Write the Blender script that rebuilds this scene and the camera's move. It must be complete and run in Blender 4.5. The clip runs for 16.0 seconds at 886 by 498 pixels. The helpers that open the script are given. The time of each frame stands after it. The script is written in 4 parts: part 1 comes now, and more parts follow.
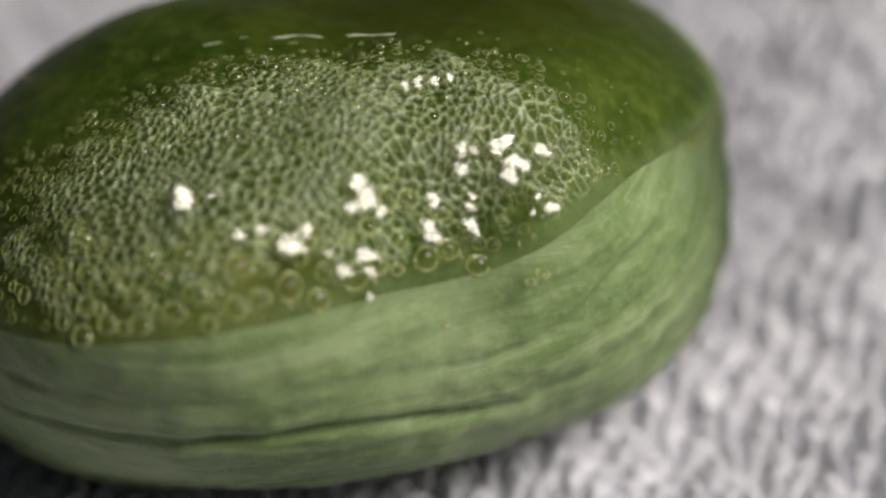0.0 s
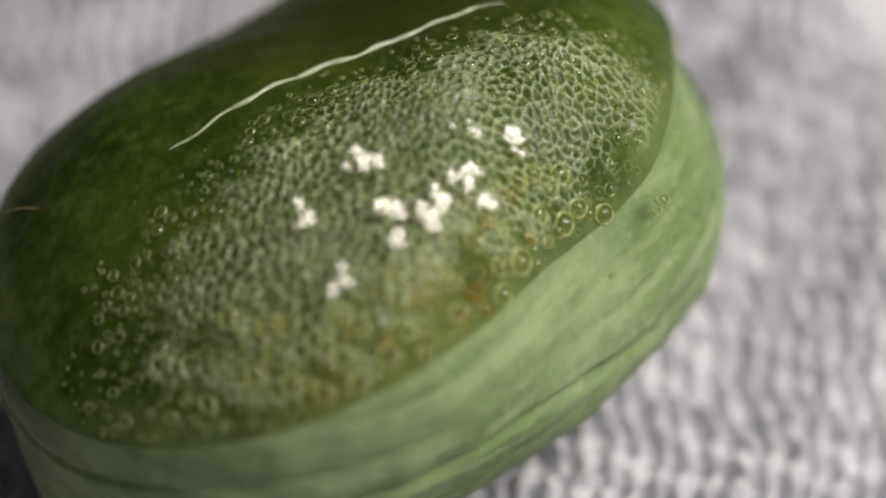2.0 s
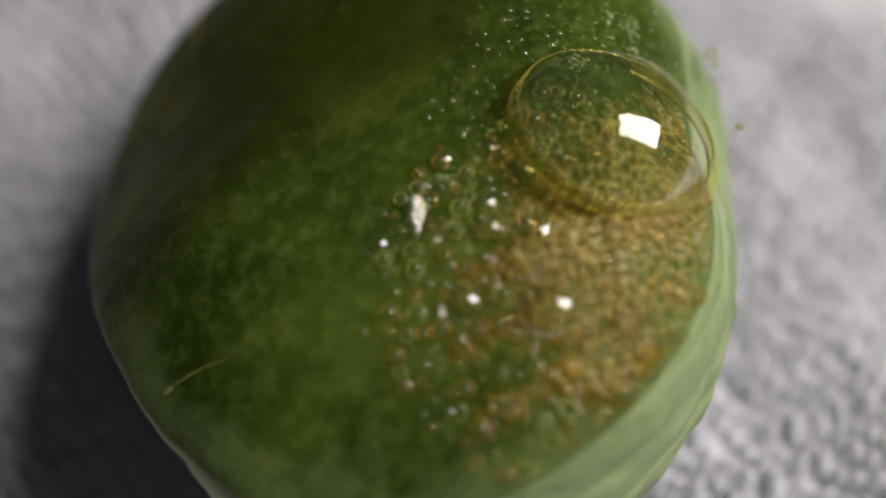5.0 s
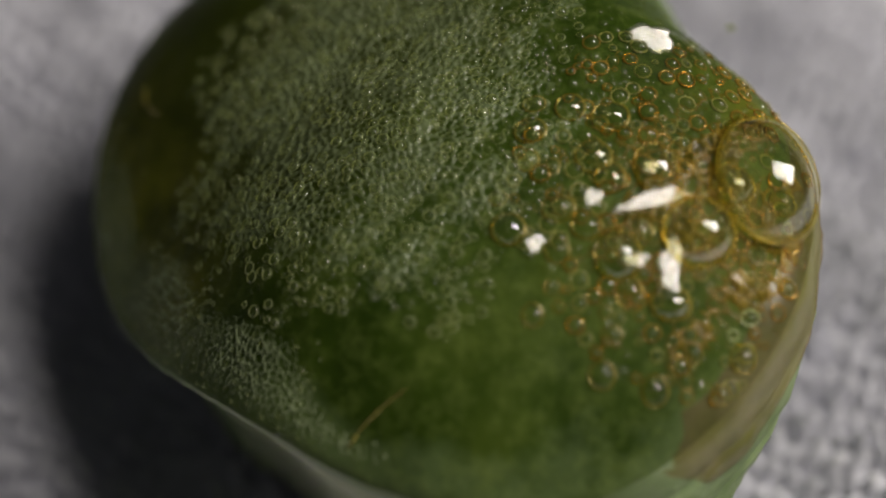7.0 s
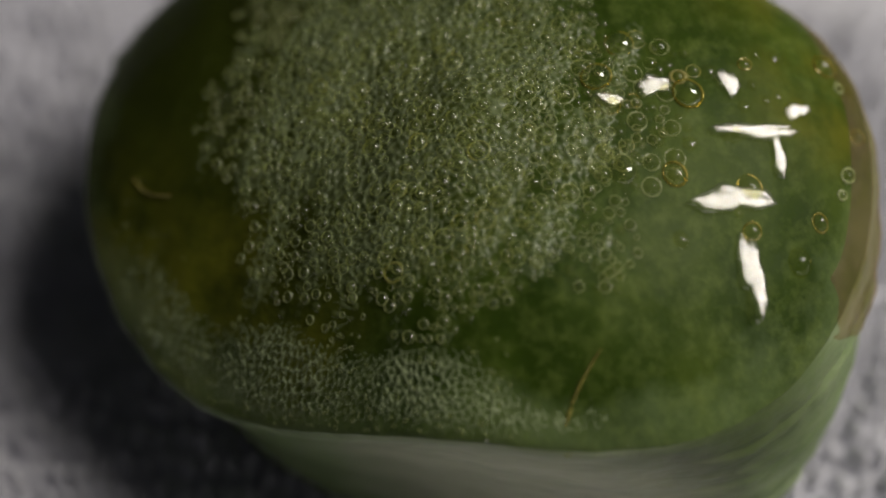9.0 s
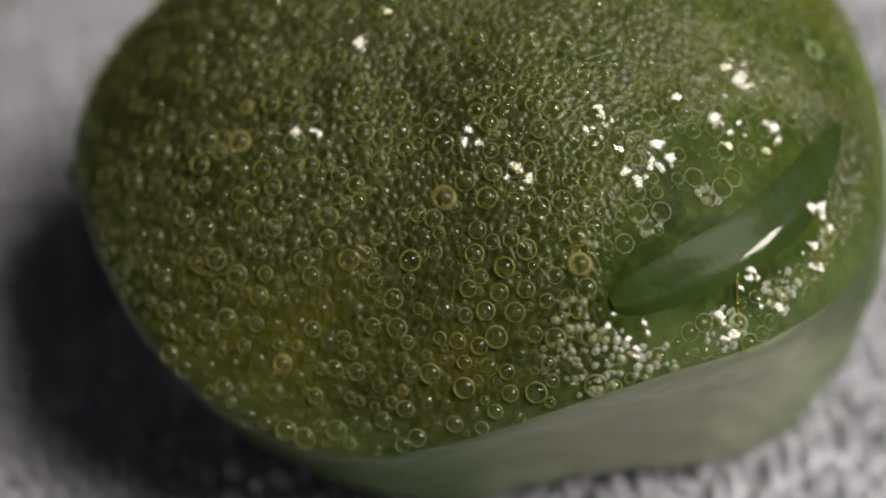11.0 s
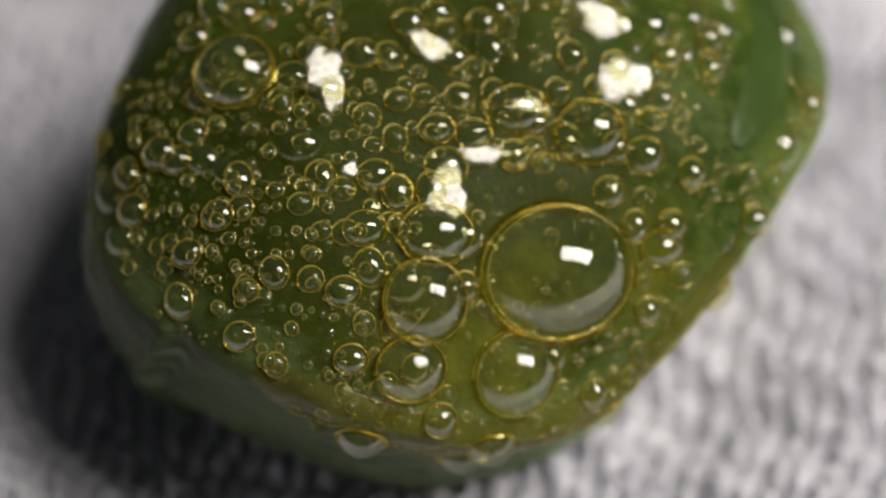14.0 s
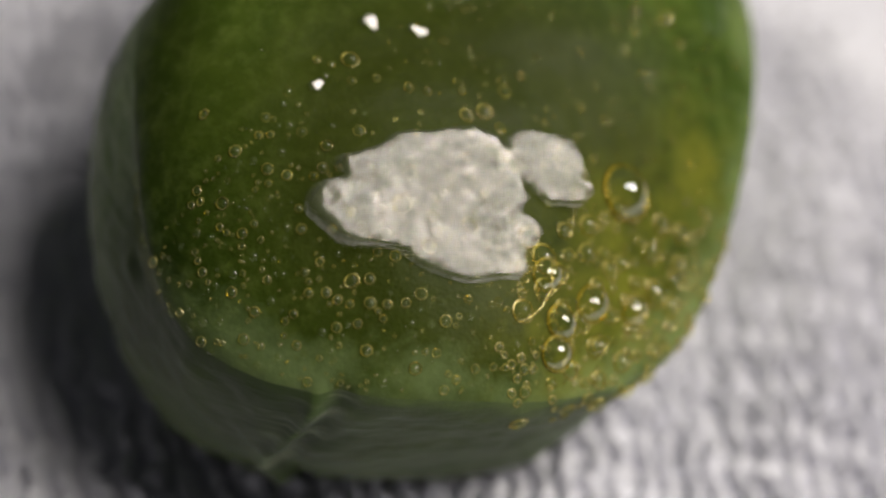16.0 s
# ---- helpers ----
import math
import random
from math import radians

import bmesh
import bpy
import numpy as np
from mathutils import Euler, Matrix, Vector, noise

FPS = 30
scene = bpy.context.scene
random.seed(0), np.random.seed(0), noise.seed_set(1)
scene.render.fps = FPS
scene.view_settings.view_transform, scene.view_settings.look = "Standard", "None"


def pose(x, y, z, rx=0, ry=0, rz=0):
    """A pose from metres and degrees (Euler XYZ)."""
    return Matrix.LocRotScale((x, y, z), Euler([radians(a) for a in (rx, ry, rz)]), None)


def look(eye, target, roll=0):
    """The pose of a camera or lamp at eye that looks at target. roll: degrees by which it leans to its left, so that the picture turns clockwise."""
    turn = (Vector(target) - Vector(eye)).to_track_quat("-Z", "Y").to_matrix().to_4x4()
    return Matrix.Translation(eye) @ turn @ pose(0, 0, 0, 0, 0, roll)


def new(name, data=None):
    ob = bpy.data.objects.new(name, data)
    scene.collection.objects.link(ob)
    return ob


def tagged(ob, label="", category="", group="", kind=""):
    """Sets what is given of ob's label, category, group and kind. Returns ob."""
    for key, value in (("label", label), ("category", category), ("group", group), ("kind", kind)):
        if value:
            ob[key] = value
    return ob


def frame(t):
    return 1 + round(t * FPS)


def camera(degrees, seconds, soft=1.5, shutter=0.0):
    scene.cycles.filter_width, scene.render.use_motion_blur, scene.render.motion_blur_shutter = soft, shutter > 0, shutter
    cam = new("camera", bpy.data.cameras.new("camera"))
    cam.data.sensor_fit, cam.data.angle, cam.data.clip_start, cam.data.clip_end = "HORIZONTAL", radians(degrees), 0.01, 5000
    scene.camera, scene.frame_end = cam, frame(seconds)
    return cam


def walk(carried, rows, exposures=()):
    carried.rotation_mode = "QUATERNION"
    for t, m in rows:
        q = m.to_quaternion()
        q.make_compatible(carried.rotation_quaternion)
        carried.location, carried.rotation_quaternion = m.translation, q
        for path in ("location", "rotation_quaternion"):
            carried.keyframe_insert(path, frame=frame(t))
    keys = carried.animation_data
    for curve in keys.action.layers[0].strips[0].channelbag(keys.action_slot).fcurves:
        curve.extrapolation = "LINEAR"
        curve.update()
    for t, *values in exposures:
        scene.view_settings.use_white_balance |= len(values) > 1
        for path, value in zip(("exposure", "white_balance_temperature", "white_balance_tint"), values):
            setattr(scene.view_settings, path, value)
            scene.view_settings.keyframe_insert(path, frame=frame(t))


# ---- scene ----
MM = 0.001

# ---- camera: stands still over a slowly turning table ----
cam = camera(26.0, 16.0, soft=2.4)
EYE = pose(0.00136, -0.05188, 0.06095, 42.24, 0.27, -0.29)
cam.data.dof.use_dof = True
cam.data.dof.focus_distance = 0.0651
cam.data.dof.aperture_fstop = 20.0
walk(cam, [(0, EYE), (16, EYE)],
     [(0, 0.1), (2.0, 0.1), (3.5, 0.2), (5.8, -0.1), (7.0, -0.4), (8.5, -0.6), (11.0, -0.28), (12.0, -0.1), (13.0, 0.05), (14.5, 0.05), (16.0, 0.22)])

# the turn of the table: seconds and degrees
TURN_T = (0.0, 2.0, 4.0, 7.0, 10.0, 13.0, 16.0)
TURN_A = (0.0, 27.8, 55.6, 93.2, 134.2, 176.8, 219.8)


def turn(t):
    """Degrees that the table has turned at t: a smooth curve through the rows above."""
    i = max(0, min(len(TURN_T) - 2, int(np.searchsorted(TURN_T, t, side="right")) - 1))

    def slope(k):
        a, b = max(0, k - 1), min(len(TURN_T) - 1, k + 1)
        return (TURN_A[b] - TURN_A[a]) / (TURN_T[b] - TURN_T[a])
    h = TURN_T[i + 1] - TURN_T[i]
    s = (t - TURN_T[i]) / h
    return ((2 * s**3 - 3 * s**2 + 1) * TURN_A[i] + (s**3 - 2 * s**2 + s) * h * slope(i)
            + (-2 * s**3 + 3 * s**2) * TURN_A[i + 1] + (s**3 - s**2) * h * slope(i + 1))


# ---- light: a window-like softbox high on one side, a dim room around ----
world = bpy.data.worlds.new("dim_room")
scene.world = world
world.use_nodes = True
bg = world.node_tree.nodes["Background"]
bg.inputs["Color"].default_value = (0.76, 0.77, 0.82, 1)
bg.inputs["Strength"].default_value = 0.031

lamp = new("window_light", bpy.data.lights.new("window_light", "AREA"))
lamp.data.shape, lamp.data.size, lamp.data.size_y = "RECTANGLE", 0.130, 0.075
lamp.data.energy = 0.48
lamp.data.color = (1.0, 0.935, 0.84)
lamp.matrix_world = look((0.120, -0.024, 0.162), (0.0, 0.0, 0.008), 102)


# ---- materials ----
def material(name):
    m = bpy.data.materials.new(name)
    m.use_nodes = True
    nt = m.node_tree
    return m, nt, nt.nodes["Principled BSDF"]


def node(nt, kind, **values):
    n = nt.nodes.new(kind)
    for key, v in values.items():
        n.inputs[key.replace("_", " ")].default_value = v
    return n


def coords(nt, scale=(1, 1, 1)):
    c = nt.nodes.new("ShaderNodeTexCoord")
    mp = nt.nodes.new("ShaderNodeMapping")
    mp.inputs["Scale"].default_value = scale
    nt.links.new(c.outputs["Object"], mp.inputs["Vector"])
    return mp.outputs["Vector"]


def noise_tex(nt, vec, scale, detail=4.0, rough=0.55, distortion=0.0):
    n = node(nt, "ShaderNodeTexNoise", Scale=scale, Detail=detail, Roughness=rough, Distortion=distortion)
    nt.links.new(vec, n.inputs["Vector"])
    return n.outputs["Fac"]


def ramp(nt, fac, *stops):
    r = nt.nodes.new("ShaderNodeValToRGB")
    r.color_ramp.elements[0].position, r.color_ramp.elements[0].color = stops[0][0], (*stops[0][1], 1)
    r.color_ramp.elements[1].position, r.color_ramp.elements[1].color = stops[-1][0], (*stops[-1][1], 1)
    for pos, col in stops[1:-1]:
        e = r.color_ramp.elements.new(pos)
        e.color = (*col, 1)
    nt.links.new(fac, r.inputs["Fac"])
    return r.outputs["Color"]


def mix(nt, fac, a, b):
    m = nt.nodes.new("ShaderNodeMix")
    m.data_type = "RGBA"
    for sock, v in ((m.inputs[0], fac), (m.inputs[6], a), (m.inputs[7], b)):
        if hasattr(v, "is_output"):
            nt.links.new(v, sock)
        elif isinstance(v, tuple):
            sock.default_value = (*v, 1)
        else:
            sock.default_value = v
    return m.outputs[2]


def blob(nt, x, y, z, inner, outer):
    """1 near a place of the object (mm), 0 past the outer radius."""
    c = nt.nodes.new("ShaderNodeTexCoord")
    d = nt.nodes.new("ShaderNodeVectorMath")
    d.operation = "DISTANCE"
    d.inputs[1].default_value = (x * MM, y * MM, z * MM)
    nt.links.new(c.outputs["Object"], d.inputs[0])
    r = node(nt, "ShaderNodeMapRange", From_Min=outer * MM, From_Max=inner * MM)
    r.interpolation_type = "SMOOTHSTEP"
    nt.links.new(d.outputs["Value"], r.inputs["Value"])
    return r.outputs["Result"]


def math_node(nt, op, a, b):
    n = nt.nodes.new("ShaderNodeMath")
    n.operation = op
    for sock, v in ((n.inputs[0], a), (n.inputs[1], b)):
        if hasattr(v, "is_output"):
            nt.links.new(v, sock)
        else:
            sock.default_value = v
    return n.outputs[0]


def bump(nt, fac, strength, distance, under=None):
    b = node(nt, "ShaderNodeBump", Strength=strength, Distance=distance)
    nt.links.new(fac, b.inputs["Height"])
    if under is not None:
        nt.links.new(under, b.inputs["Normal"])
    return b.outputs["Normal"]


def mat_cloth():
    m, nt, p = material("white_knit_cloth")
    v = coords(nt)
    big = noise_tex(nt, v, 90, 3)
    fine = noise_tex(nt, v, 5200, 3, 0.7)
    col = mix(nt, ramp(nt, big, (0.35, (0, 0, 0)), (0.65, (1, 1, 1))), (0.535, 0.540, 0.630), (0.640, 0.642, 0.715))
    nt.links.new(mix(nt, ramp(nt, fine, (0.3, (0, 0, 0)), (0.7, (1, 1, 1))), col, (0.73, 0.725, 0.765)), p.inputs["Base Color"])
    p.inputs["Roughness"].default_value = 0.6
    p.inputs["Sheen Weight"].default_value = 0.25
    nt.links.new(bump(nt, fine, 0.6, 0.00012), p.inputs["Normal"])
    return m


def mat_skin():
    m, nt, p = material("pale_green_skin")
    v = coords(nt)
    streak = noise_tex(nt, coords(nt, (1, 1, 7)), 170, 6, 0.62, 0.6)
    cloud = noise_tex(nt, v, 130, 4, 0.6)
    fine = noise_tex(nt, v, 2600, 4, 0.7)
    base = ramp(nt, streak, (0.30, (0.090, 0.150, 0.044)), (0.50, (0.165, 0.240, 0.088)), (0.70, (0.29, 0.37, 0.185)))
    base = mix(nt, ramp(nt, cloud, (0.40, (0, 0, 0)), (0.75, (0.55, 0.55, 0.55))), base, (0.39, 0.475, 0.275))
    base = mix(nt, ramp(nt, fine, (0.50, (0, 0, 0)), (0.85, (0.5, 0.5, 0.5))), base, (0.42, 0.50, 0.27))
    # dark gel places, deepened further to put the wall's shade into the colour
    gel = None
    for x, y, z, a, b in ((-15, -3, 9, 2, 6), (7, 11, 6, 5, 13), (11, 4, 5, 5, 13), (-1, 13, 4, 2, 8)):
        g = blob(nt, x, y, z, a, b)
        gel = g if gel is None else math_node(nt, "MAXIMUM", gel, g)
    dark = mix(nt, ramp(nt, cloud, (0.35, (0, 0, 0)), (0.7, (1, 1, 1))), (0.026, 0.046, 0.009), (0.070, 0.100, 0.026))
    base = mix(nt, math_node(nt, "MULTIPLY", gel, 0.92), base, dark)
    cream = math_node(nt, "MULTIPLY", blob(nt, -13.2, 3.0, 4.0, 3.5, 9.0), ramp(nt, streak, (0.25, (0.7, 0.7, 0.7)), (0.6, (1, 1, 1))))
    base = mix(nt, cream, base, (0.62, 0.65, 0.46))
    scar = None
    for x, y, z in ((10.6, 4.6, 2.5), (10.4, 5.3, 5.0), (10.0, 6.2, 7.5), (9.4, 7.0, 9.5)):
        g = blob(nt, x, y, z, 0.3, 1.7)
        scar = g if scar is None else math_node(nt, "MAXIMUM", scar, g)
    base = mix(nt, math_node(nt, "MULTIPLY", scar, ramp(nt, streak, (0.45, (0, 0, 0)), (0.6, (0.7, 0.7, 0.7)))), base, (0.42, 0.48, 0.30))
    nt.links.new(base, p.inputs["Base Color"])
    p.inputs["Roughness"].default_value = 0.5
    p.inputs["Specular IOR Level"].default_value = 0.3
    p.inputs["Subsurface Weight"].default_value = 0.35
    p.inputs["Subsurface Radius"].default_value = (0.7, 1.0, 0.35)
    p.inputs["Subsurface Scale"].default_value = 0.0016
    p.inputs["Coat Weight"].default_value = 0.02
    p.inputs["Coat Roughness"].default_value = 0.2
    n = bump(nt, streak, 0.35, 0.0004)
    nt.links.new(bump(nt, fine, 0.35, 0.00008, n), p.inputs["Normal"])
    return m


def mat_face():
    m, nt, p = material("wet_green_gel")
    v = coords(nt)
    cloud = noise_tex(nt, v, 150, 5, 0.62, 0.4)
    grain = noise_tex(nt, v, 1500, 4, 0.65)
    slow = noise_tex(nt, v, 95, 3, 0.5)
    base = ramp(nt, cloud, (0.30, (0.016, 0.034, 0.003)), (0.52, (0.036, 0.064, 0.006)), (0.74, (0.090, 0.128, 0.018)))
    base = mix(nt, ramp(nt, grain, (0.45, (0, 0, 0)), (0.80, (0.6, 0.6, 0.6))), base, (0.14, 0.185, 0.040))
    gold = None
    for x, y, z, a, b in ((-3.5, 10.8, 9.5, 1.5, 7.0), (1.5, 11.3, 9, 0.5, 5.5), (-7, 8.5, 10, 0.5, 4), (-5, -13, 14.5, 1, 6), (-9.5, -11.5, 13.8, 1, 5)):
        g = blob(nt, x, y, z, a, b)
        gold = g if gold is None else math_node(nt, "MAXIMUM", gold, g)
    worn = ramp(nt, noise_tex(nt, v, 420, 4, 0.6), (0.36, (0, 0, 0)), (0.62, (1, 1, 1)))
    olive = blob(nt, 1, 5.5, 13, 5, 13)
    base = mix(nt, math_node(nt, "MULTIPLY", olive, 0.86), base, (0.026, 0.033, 0.003))
    base = mix(nt, math_node(nt, "MULTIPLY", math_node(nt, "MULTIPLY", gold, worn), 0.85), base, (0.124, 0.130, 0.012))
    # towards the edge the gel thins out over the pale skin
    edge = nt.nodes.new("ShaderNodeAttribute")
    edge.attribute_name = "edge"
    thin = math_node(nt, "ADD", edge.outputs["Fac"], math_node(nt, "MULTIPLY", math_node(nt, "SUBTRACT", noise_tex(nt, v, 330, 5, 0.65), 0.5), 1.6))
    thin = ramp(nt, thin, (0.50, (0, 0, 0)), (1.2, (1, 1, 1)))
    base = mix(nt, math_node(nt, "MULTIPLY", thin, 0.45), base, (0.190, 0.255, 0.110))
    nt.links.new(base, p.inputs["Base Color"])
    p.inputs["Roughness"].default_value = 0.5
    p.inputs["Specular IOR Level"].default_value = 0.06
    p.inputs["Subsurface Weight"].default_value = 0.2
    p.inputs["Subsurface Radius"].default_value = (0.7, 1.0, 0.3)
    p.inputs["Subsurface Scale"].default_value = 0.001
    # a thin wet coat, duller where the gel dries
    wet = ramp(nt, noise_tex(nt, v, 170, 6, 0.6, 0.3), (0.42, (0, 0, 0)), (0.62, (1, 1, 1)))
    nt.links.new(math_node(nt, "SUBTRACT", 0.40, math_node(nt, "MULTIPLY", wet, 0.14)), p.inputs["Coat Roughness"])
    nt.links.new(math_node(nt, "ADD", 0.015, math_node(nt, "MULTIPLY", wet, 0.03)), p.inputs["Coat Weight"])
    p.inputs["Coat IOR"].default_value = 1.45
    n = bump(nt, slow, 0.5, 0.0018)
    pits = noise_tex(nt, v, 650, 3, 0.6, 0.5)
    hair = noise_tex(nt, v, 3200, 3, 0.6, 2.5)
    nt.links.new(bump(nt, hair, 0.075, 0.00012, bump(nt, pits, 0.10, 0.0005, n)), p.inputs["Coat Normal"])
    nt.links.new(bump(nt, grain, 0.25, 0.0002, n), p.inputs["Normal"])
    return m


def mat_film(name, tint, ior, milk=0.0, milk_color=(0.5, 0.6, 0.35), rough=0.04, most=0.2, sheen=(1, 1, 1), wrinkle=0.0):
    """A thin film of liquid: clear, with the gloss of its surface; milk: how far it scatters."""
    m, nt, p = material(name)
    nt.nodes.remove(p)
    out = nt.nodes["Material Output"]
    clear = node(nt, "ShaderNodeBsdfTransparent", Color=(*tint, 1))
    gloss = node(nt, "ShaderNodeBsdfGlossy", Color=(*sheen, 1), Roughness=rough)
    fres = node(nt, "ShaderNodeFresnel", IOR=ior)
    if wrinkle:
        hair = noise_tex(nt, coords(nt), 1500, 4, 0.65, 2.2)
        nt.links.new(bump(nt, hair, wrinkle, 0.00012, bump(nt, noise_tex(nt, coords(nt), 520, 3), wrinkle, 0.0004)), gloss.inputs["Normal"])
    under = clear.outputs[0]
    if milk:
        dif = node(nt, "ShaderNodeBsdfDiffuse", Color=(*milk_color, 1))
        blend = nt.nodes.new("ShaderNodeMixShader")
        cloudy = ramp(nt, noise_tex(nt, coords(nt), 480, 4, 0.6), (0.32, (0.25, 0.25, 0.25)), (0.68, (1.7, 1.7, 1.7)))
        nt.links.new(math_node(nt, "MULTIPLY", cloudy, milk), blend.inputs[0])
        nt.links.new(under, blend.inputs[1])
        nt.links.new(dif.outputs[0], blend.inputs[2])
        under = blend.outputs[0]
    top = nt.nodes.new("ShaderNodeMixShader")
    nt.links.new(math_node(nt, "MINIMUM", fres.outputs[0], most), top.inputs[0])
    nt.links.new(under, top.inputs[1])
    nt.links.new(gloss.outputs[0], top.inputs[2])
    nt.links.new(top.outputs[0], out.inputs["Surface"])
    return m


def mat_liquid(name, color, rough=0.08):
    m, nt, p = material(name)
    v = coords(nt)
    nt.links.new(mix(nt, noise_tex(nt, v, 900, 3), color, tuple(c * 0.6 for c in color)), p.inputs["Base Color"])
    p.inputs["Roughness"].default_value = rough
    p.inputs["IOR"].default_value = 1.45
    p.inputs["Transmission Weight"].default_value = 0.35
    return m


def mat_lip():
    m, nt, p = material("smooth_gel")
    n = noise_tex(nt, coords(nt), 260, 4, 0.6)
    nt.links.new(ramp(nt, n, (0.3, (0.026, 0.050, 0.008)), (0.7, (0.052, 0.086, 0.018))), p.inputs["Base Color"])
    p.inputs["Roughness"].default_value = 0.4
    p.inputs["Specular IOR Level"].default_value = 0.1
    p.inputs["Coat Weight"].default_value = 0.04
    p.inputs["Coat Roughness"].default_value = 0.06
    nt.links.new(bump(nt, n, 0.3, 0.0006), p.inputs["Normal"])
    return m


def mat_pale():
    m, nt, p = material("pale_scar")
    n = noise_tex(nt, coords(nt), 2200, 4, 0.7)
    nt.links.new(ramp(nt, n, (0.3, (0.30, 0.36, 0.20)), (0.7, (0.62, 0.66, 0.50))), p.inputs["Base Color"])
    p.inputs["Roughness"].default_value = 0.4
    nt.links.new(bump(nt, n, 0.6, 0.00015), p.inputs["Normal"])
    return m


def mat_bed(name, tint, milk_color, low, high, rough=0.3):
    """Froth of many cells: milky where the walls of the cells stand, clear in their hollows."""
    m, nt, p = material(name)
    nt.nodes.remove(p)
    wall = nt.nodes.new("ShaderNodeAttribute")
    wall.attribute_name = "wall"
    v = coords(nt)
    speck = noise_tex(nt, v, 1900, 3, 0.6)
    milk = math_node(nt, "MULTIPLY", math_node(nt, "ADD", low, math_node(nt, "MULTIPLY", wall.outputs["Fac"], high - low)), ramp(nt, noise_tex(nt, v, 240, 3), (0.3, (0.55, 0.55, 0.55)), (0.7, (1.15, 1.15, 1.15))))
    shade = mix(nt, speck, milk_color, tuple(min(1.0, c * 1.35) for c in milk_color))
    clear = node(nt, "ShaderNodeBsdfTransparent", Color=(*tint, 1))
    dif = nt.nodes.new("ShaderNodeBsdfDiffuse")
    gloss = node(nt, "ShaderNodeBsdfGlossy", Roughness=rough)
    nt.links.new(shade, dif.inputs["Color"])
    cover = nt.nodes.new("ShaderNodeAttribute")
    cover.attribute_name = "cover"
    a, b = nt.nodes.new("ShaderNodeMixShader"), nt.nodes.new("ShaderNodeMixShader")
    nt.links.new(math_node(nt, "MULTIPLY", milk, cover.outputs["Fac"]), a.inputs[0])
    nt.links.new(clear.outputs[0], a.inputs[1])
    nt.links.new(dif.outputs[0], a.inputs[2])
    nt.links.new(math_node(nt, "MULTIPLY", cover.outputs["Fac"], 0.035), b.inputs[0])
    nt.links.new(a.outputs[0], b.inputs[1])
    nt.links.new(gloss.outputs[0], b.inputs[2])
    nt.links.new(b.outputs[0], nt.nodes["Material Output"].inputs["Surface"])
    return m


CLOTH, SKIN, FACE = mat_cloth(), mat_skin(), mat_face()
FILM = mat_film("bubble_film", (0.95, 0.945, 0.78), 1.62, 0.025, (0.45, 0.66, 0.28), 0.035, 0.17)
BEAD = mat_film("small_bubble_film", (0.95, 0.945, 0.80), 1.5, 0.05, (0.40, 0.50, 0.20), 0.13, 0.032)
MENISCUS = mat_film("golden_meniscus", (0.90, 0.83, 0.36), 1.8, 0.02, (0.62, 0.52, 0.15), 0.09, 0.25, (1.0, 0.88, 0.5))
FROTH = mat_film("green_froth", (0.93, 0.96, 0.82), 1.5, 0.07, (0.50, 0.60, 0.30), 0.30, 0.022)
GOLD_FROTH = mat_film("golden_froth", (0.95, 0.93, 0.76), 1.5, 0.09, (0.45, 0.44, 0.13), 0.30, 0.022)
GOLD = mat_film("golden_liquid", (0.82, 0.70, 0.20), 2.2, 0.26, (0.84, 0.74, 0.18), 0.11, 0.9, (1.0, 0.92, 0.58))
WALL = mat_film("green_froth_wall", (0.92, 0.95, 0.78), 1.45, 0.42, (0.50, 0.58, 0.33), 0.3, 0.03)
GOLD_WALL = mat_film("golden_froth_wall", (0.92, 0.90, 0.66), 1.45, 0.42, (0.50, 0.46, 0.17), 0.3, 0.03)
AMBER = mat_film("amber_liquid", (0.90, 0.70, 0.22), 1.9, 0.25, (0.70, 0.46, 0.08), 0.12, 0.6, (1.0, 0.82, 0.4))
STILL = mat_film("still_liquid", (0.93, 0.94, 0.86), 1.60, 0.05, (0.6, 0.62, 0.52), 0.19, 0.2, (1, 0.98, 0.96), 0.16)
WRINKLED = mat_film("wrinkled_liquid", (0.93, 0.94, 0.86), 1.50, 0.06, (0.6, 0.62, 0.52), 0.11, 0.2, (1, 0.96, 0.96), 0.50)
BED = mat_bed("green_froth_bed", (0.94, 0.96, 0.84), (0.42, 0.50, 0.28), 0.03, 0.62)
GOLD_BED = mat_bed("golden_froth_bed", (0.93, 0.90, 0.66), (0.42, 0.34, 0.09), 0.02, 0.66)
AMBER_BED = mat_bed("amber_froth_bed", (0.88, 0.72, 0.38), (0.46, 0.33, 0.06), 0.05, 0.44, 0.16)
DIM_BED = mat_bed("thin_froth_bed", (0.95, 0.96, 0.86), (0.38, 0.46, 0.24), 0.10, 0.32)
OLIVE_BED = mat_bed("olive_froth_bed", (0.95, 0.94, 0.80), (0.32, 0.32, 0.13), 0.05, 0.20)
BROWN = mat_film("brown_liquid", (0.84, 0.74, 0.54), 1.5, 0.17, (0.40, 0.32, 0.19), 0.2, 0.1)
DROOL = mat_film("golden_drool", (0.86, 0.80, 0.42), 1.5, 0.13, (0.34, 0.33, 0.09), 0.10, 0.2, (1, 1, 1), 0.25)
OLIVE = mat_liquid("olive_liquid", (0.56, 0.56, 0.17), 0.12)
PALE = mat_liquid("pale_liquid", (0.58, 0.66, 0.30), 0.12)
WHITE_FROTH = mat_film("white_froth", (0.97, 0.98, 0.92), 1.6, 0.42, (0.80, 0.82, 0.70), 0.2, 0.2)
RIDGE, LIP = mat_pale(), mat_lip()


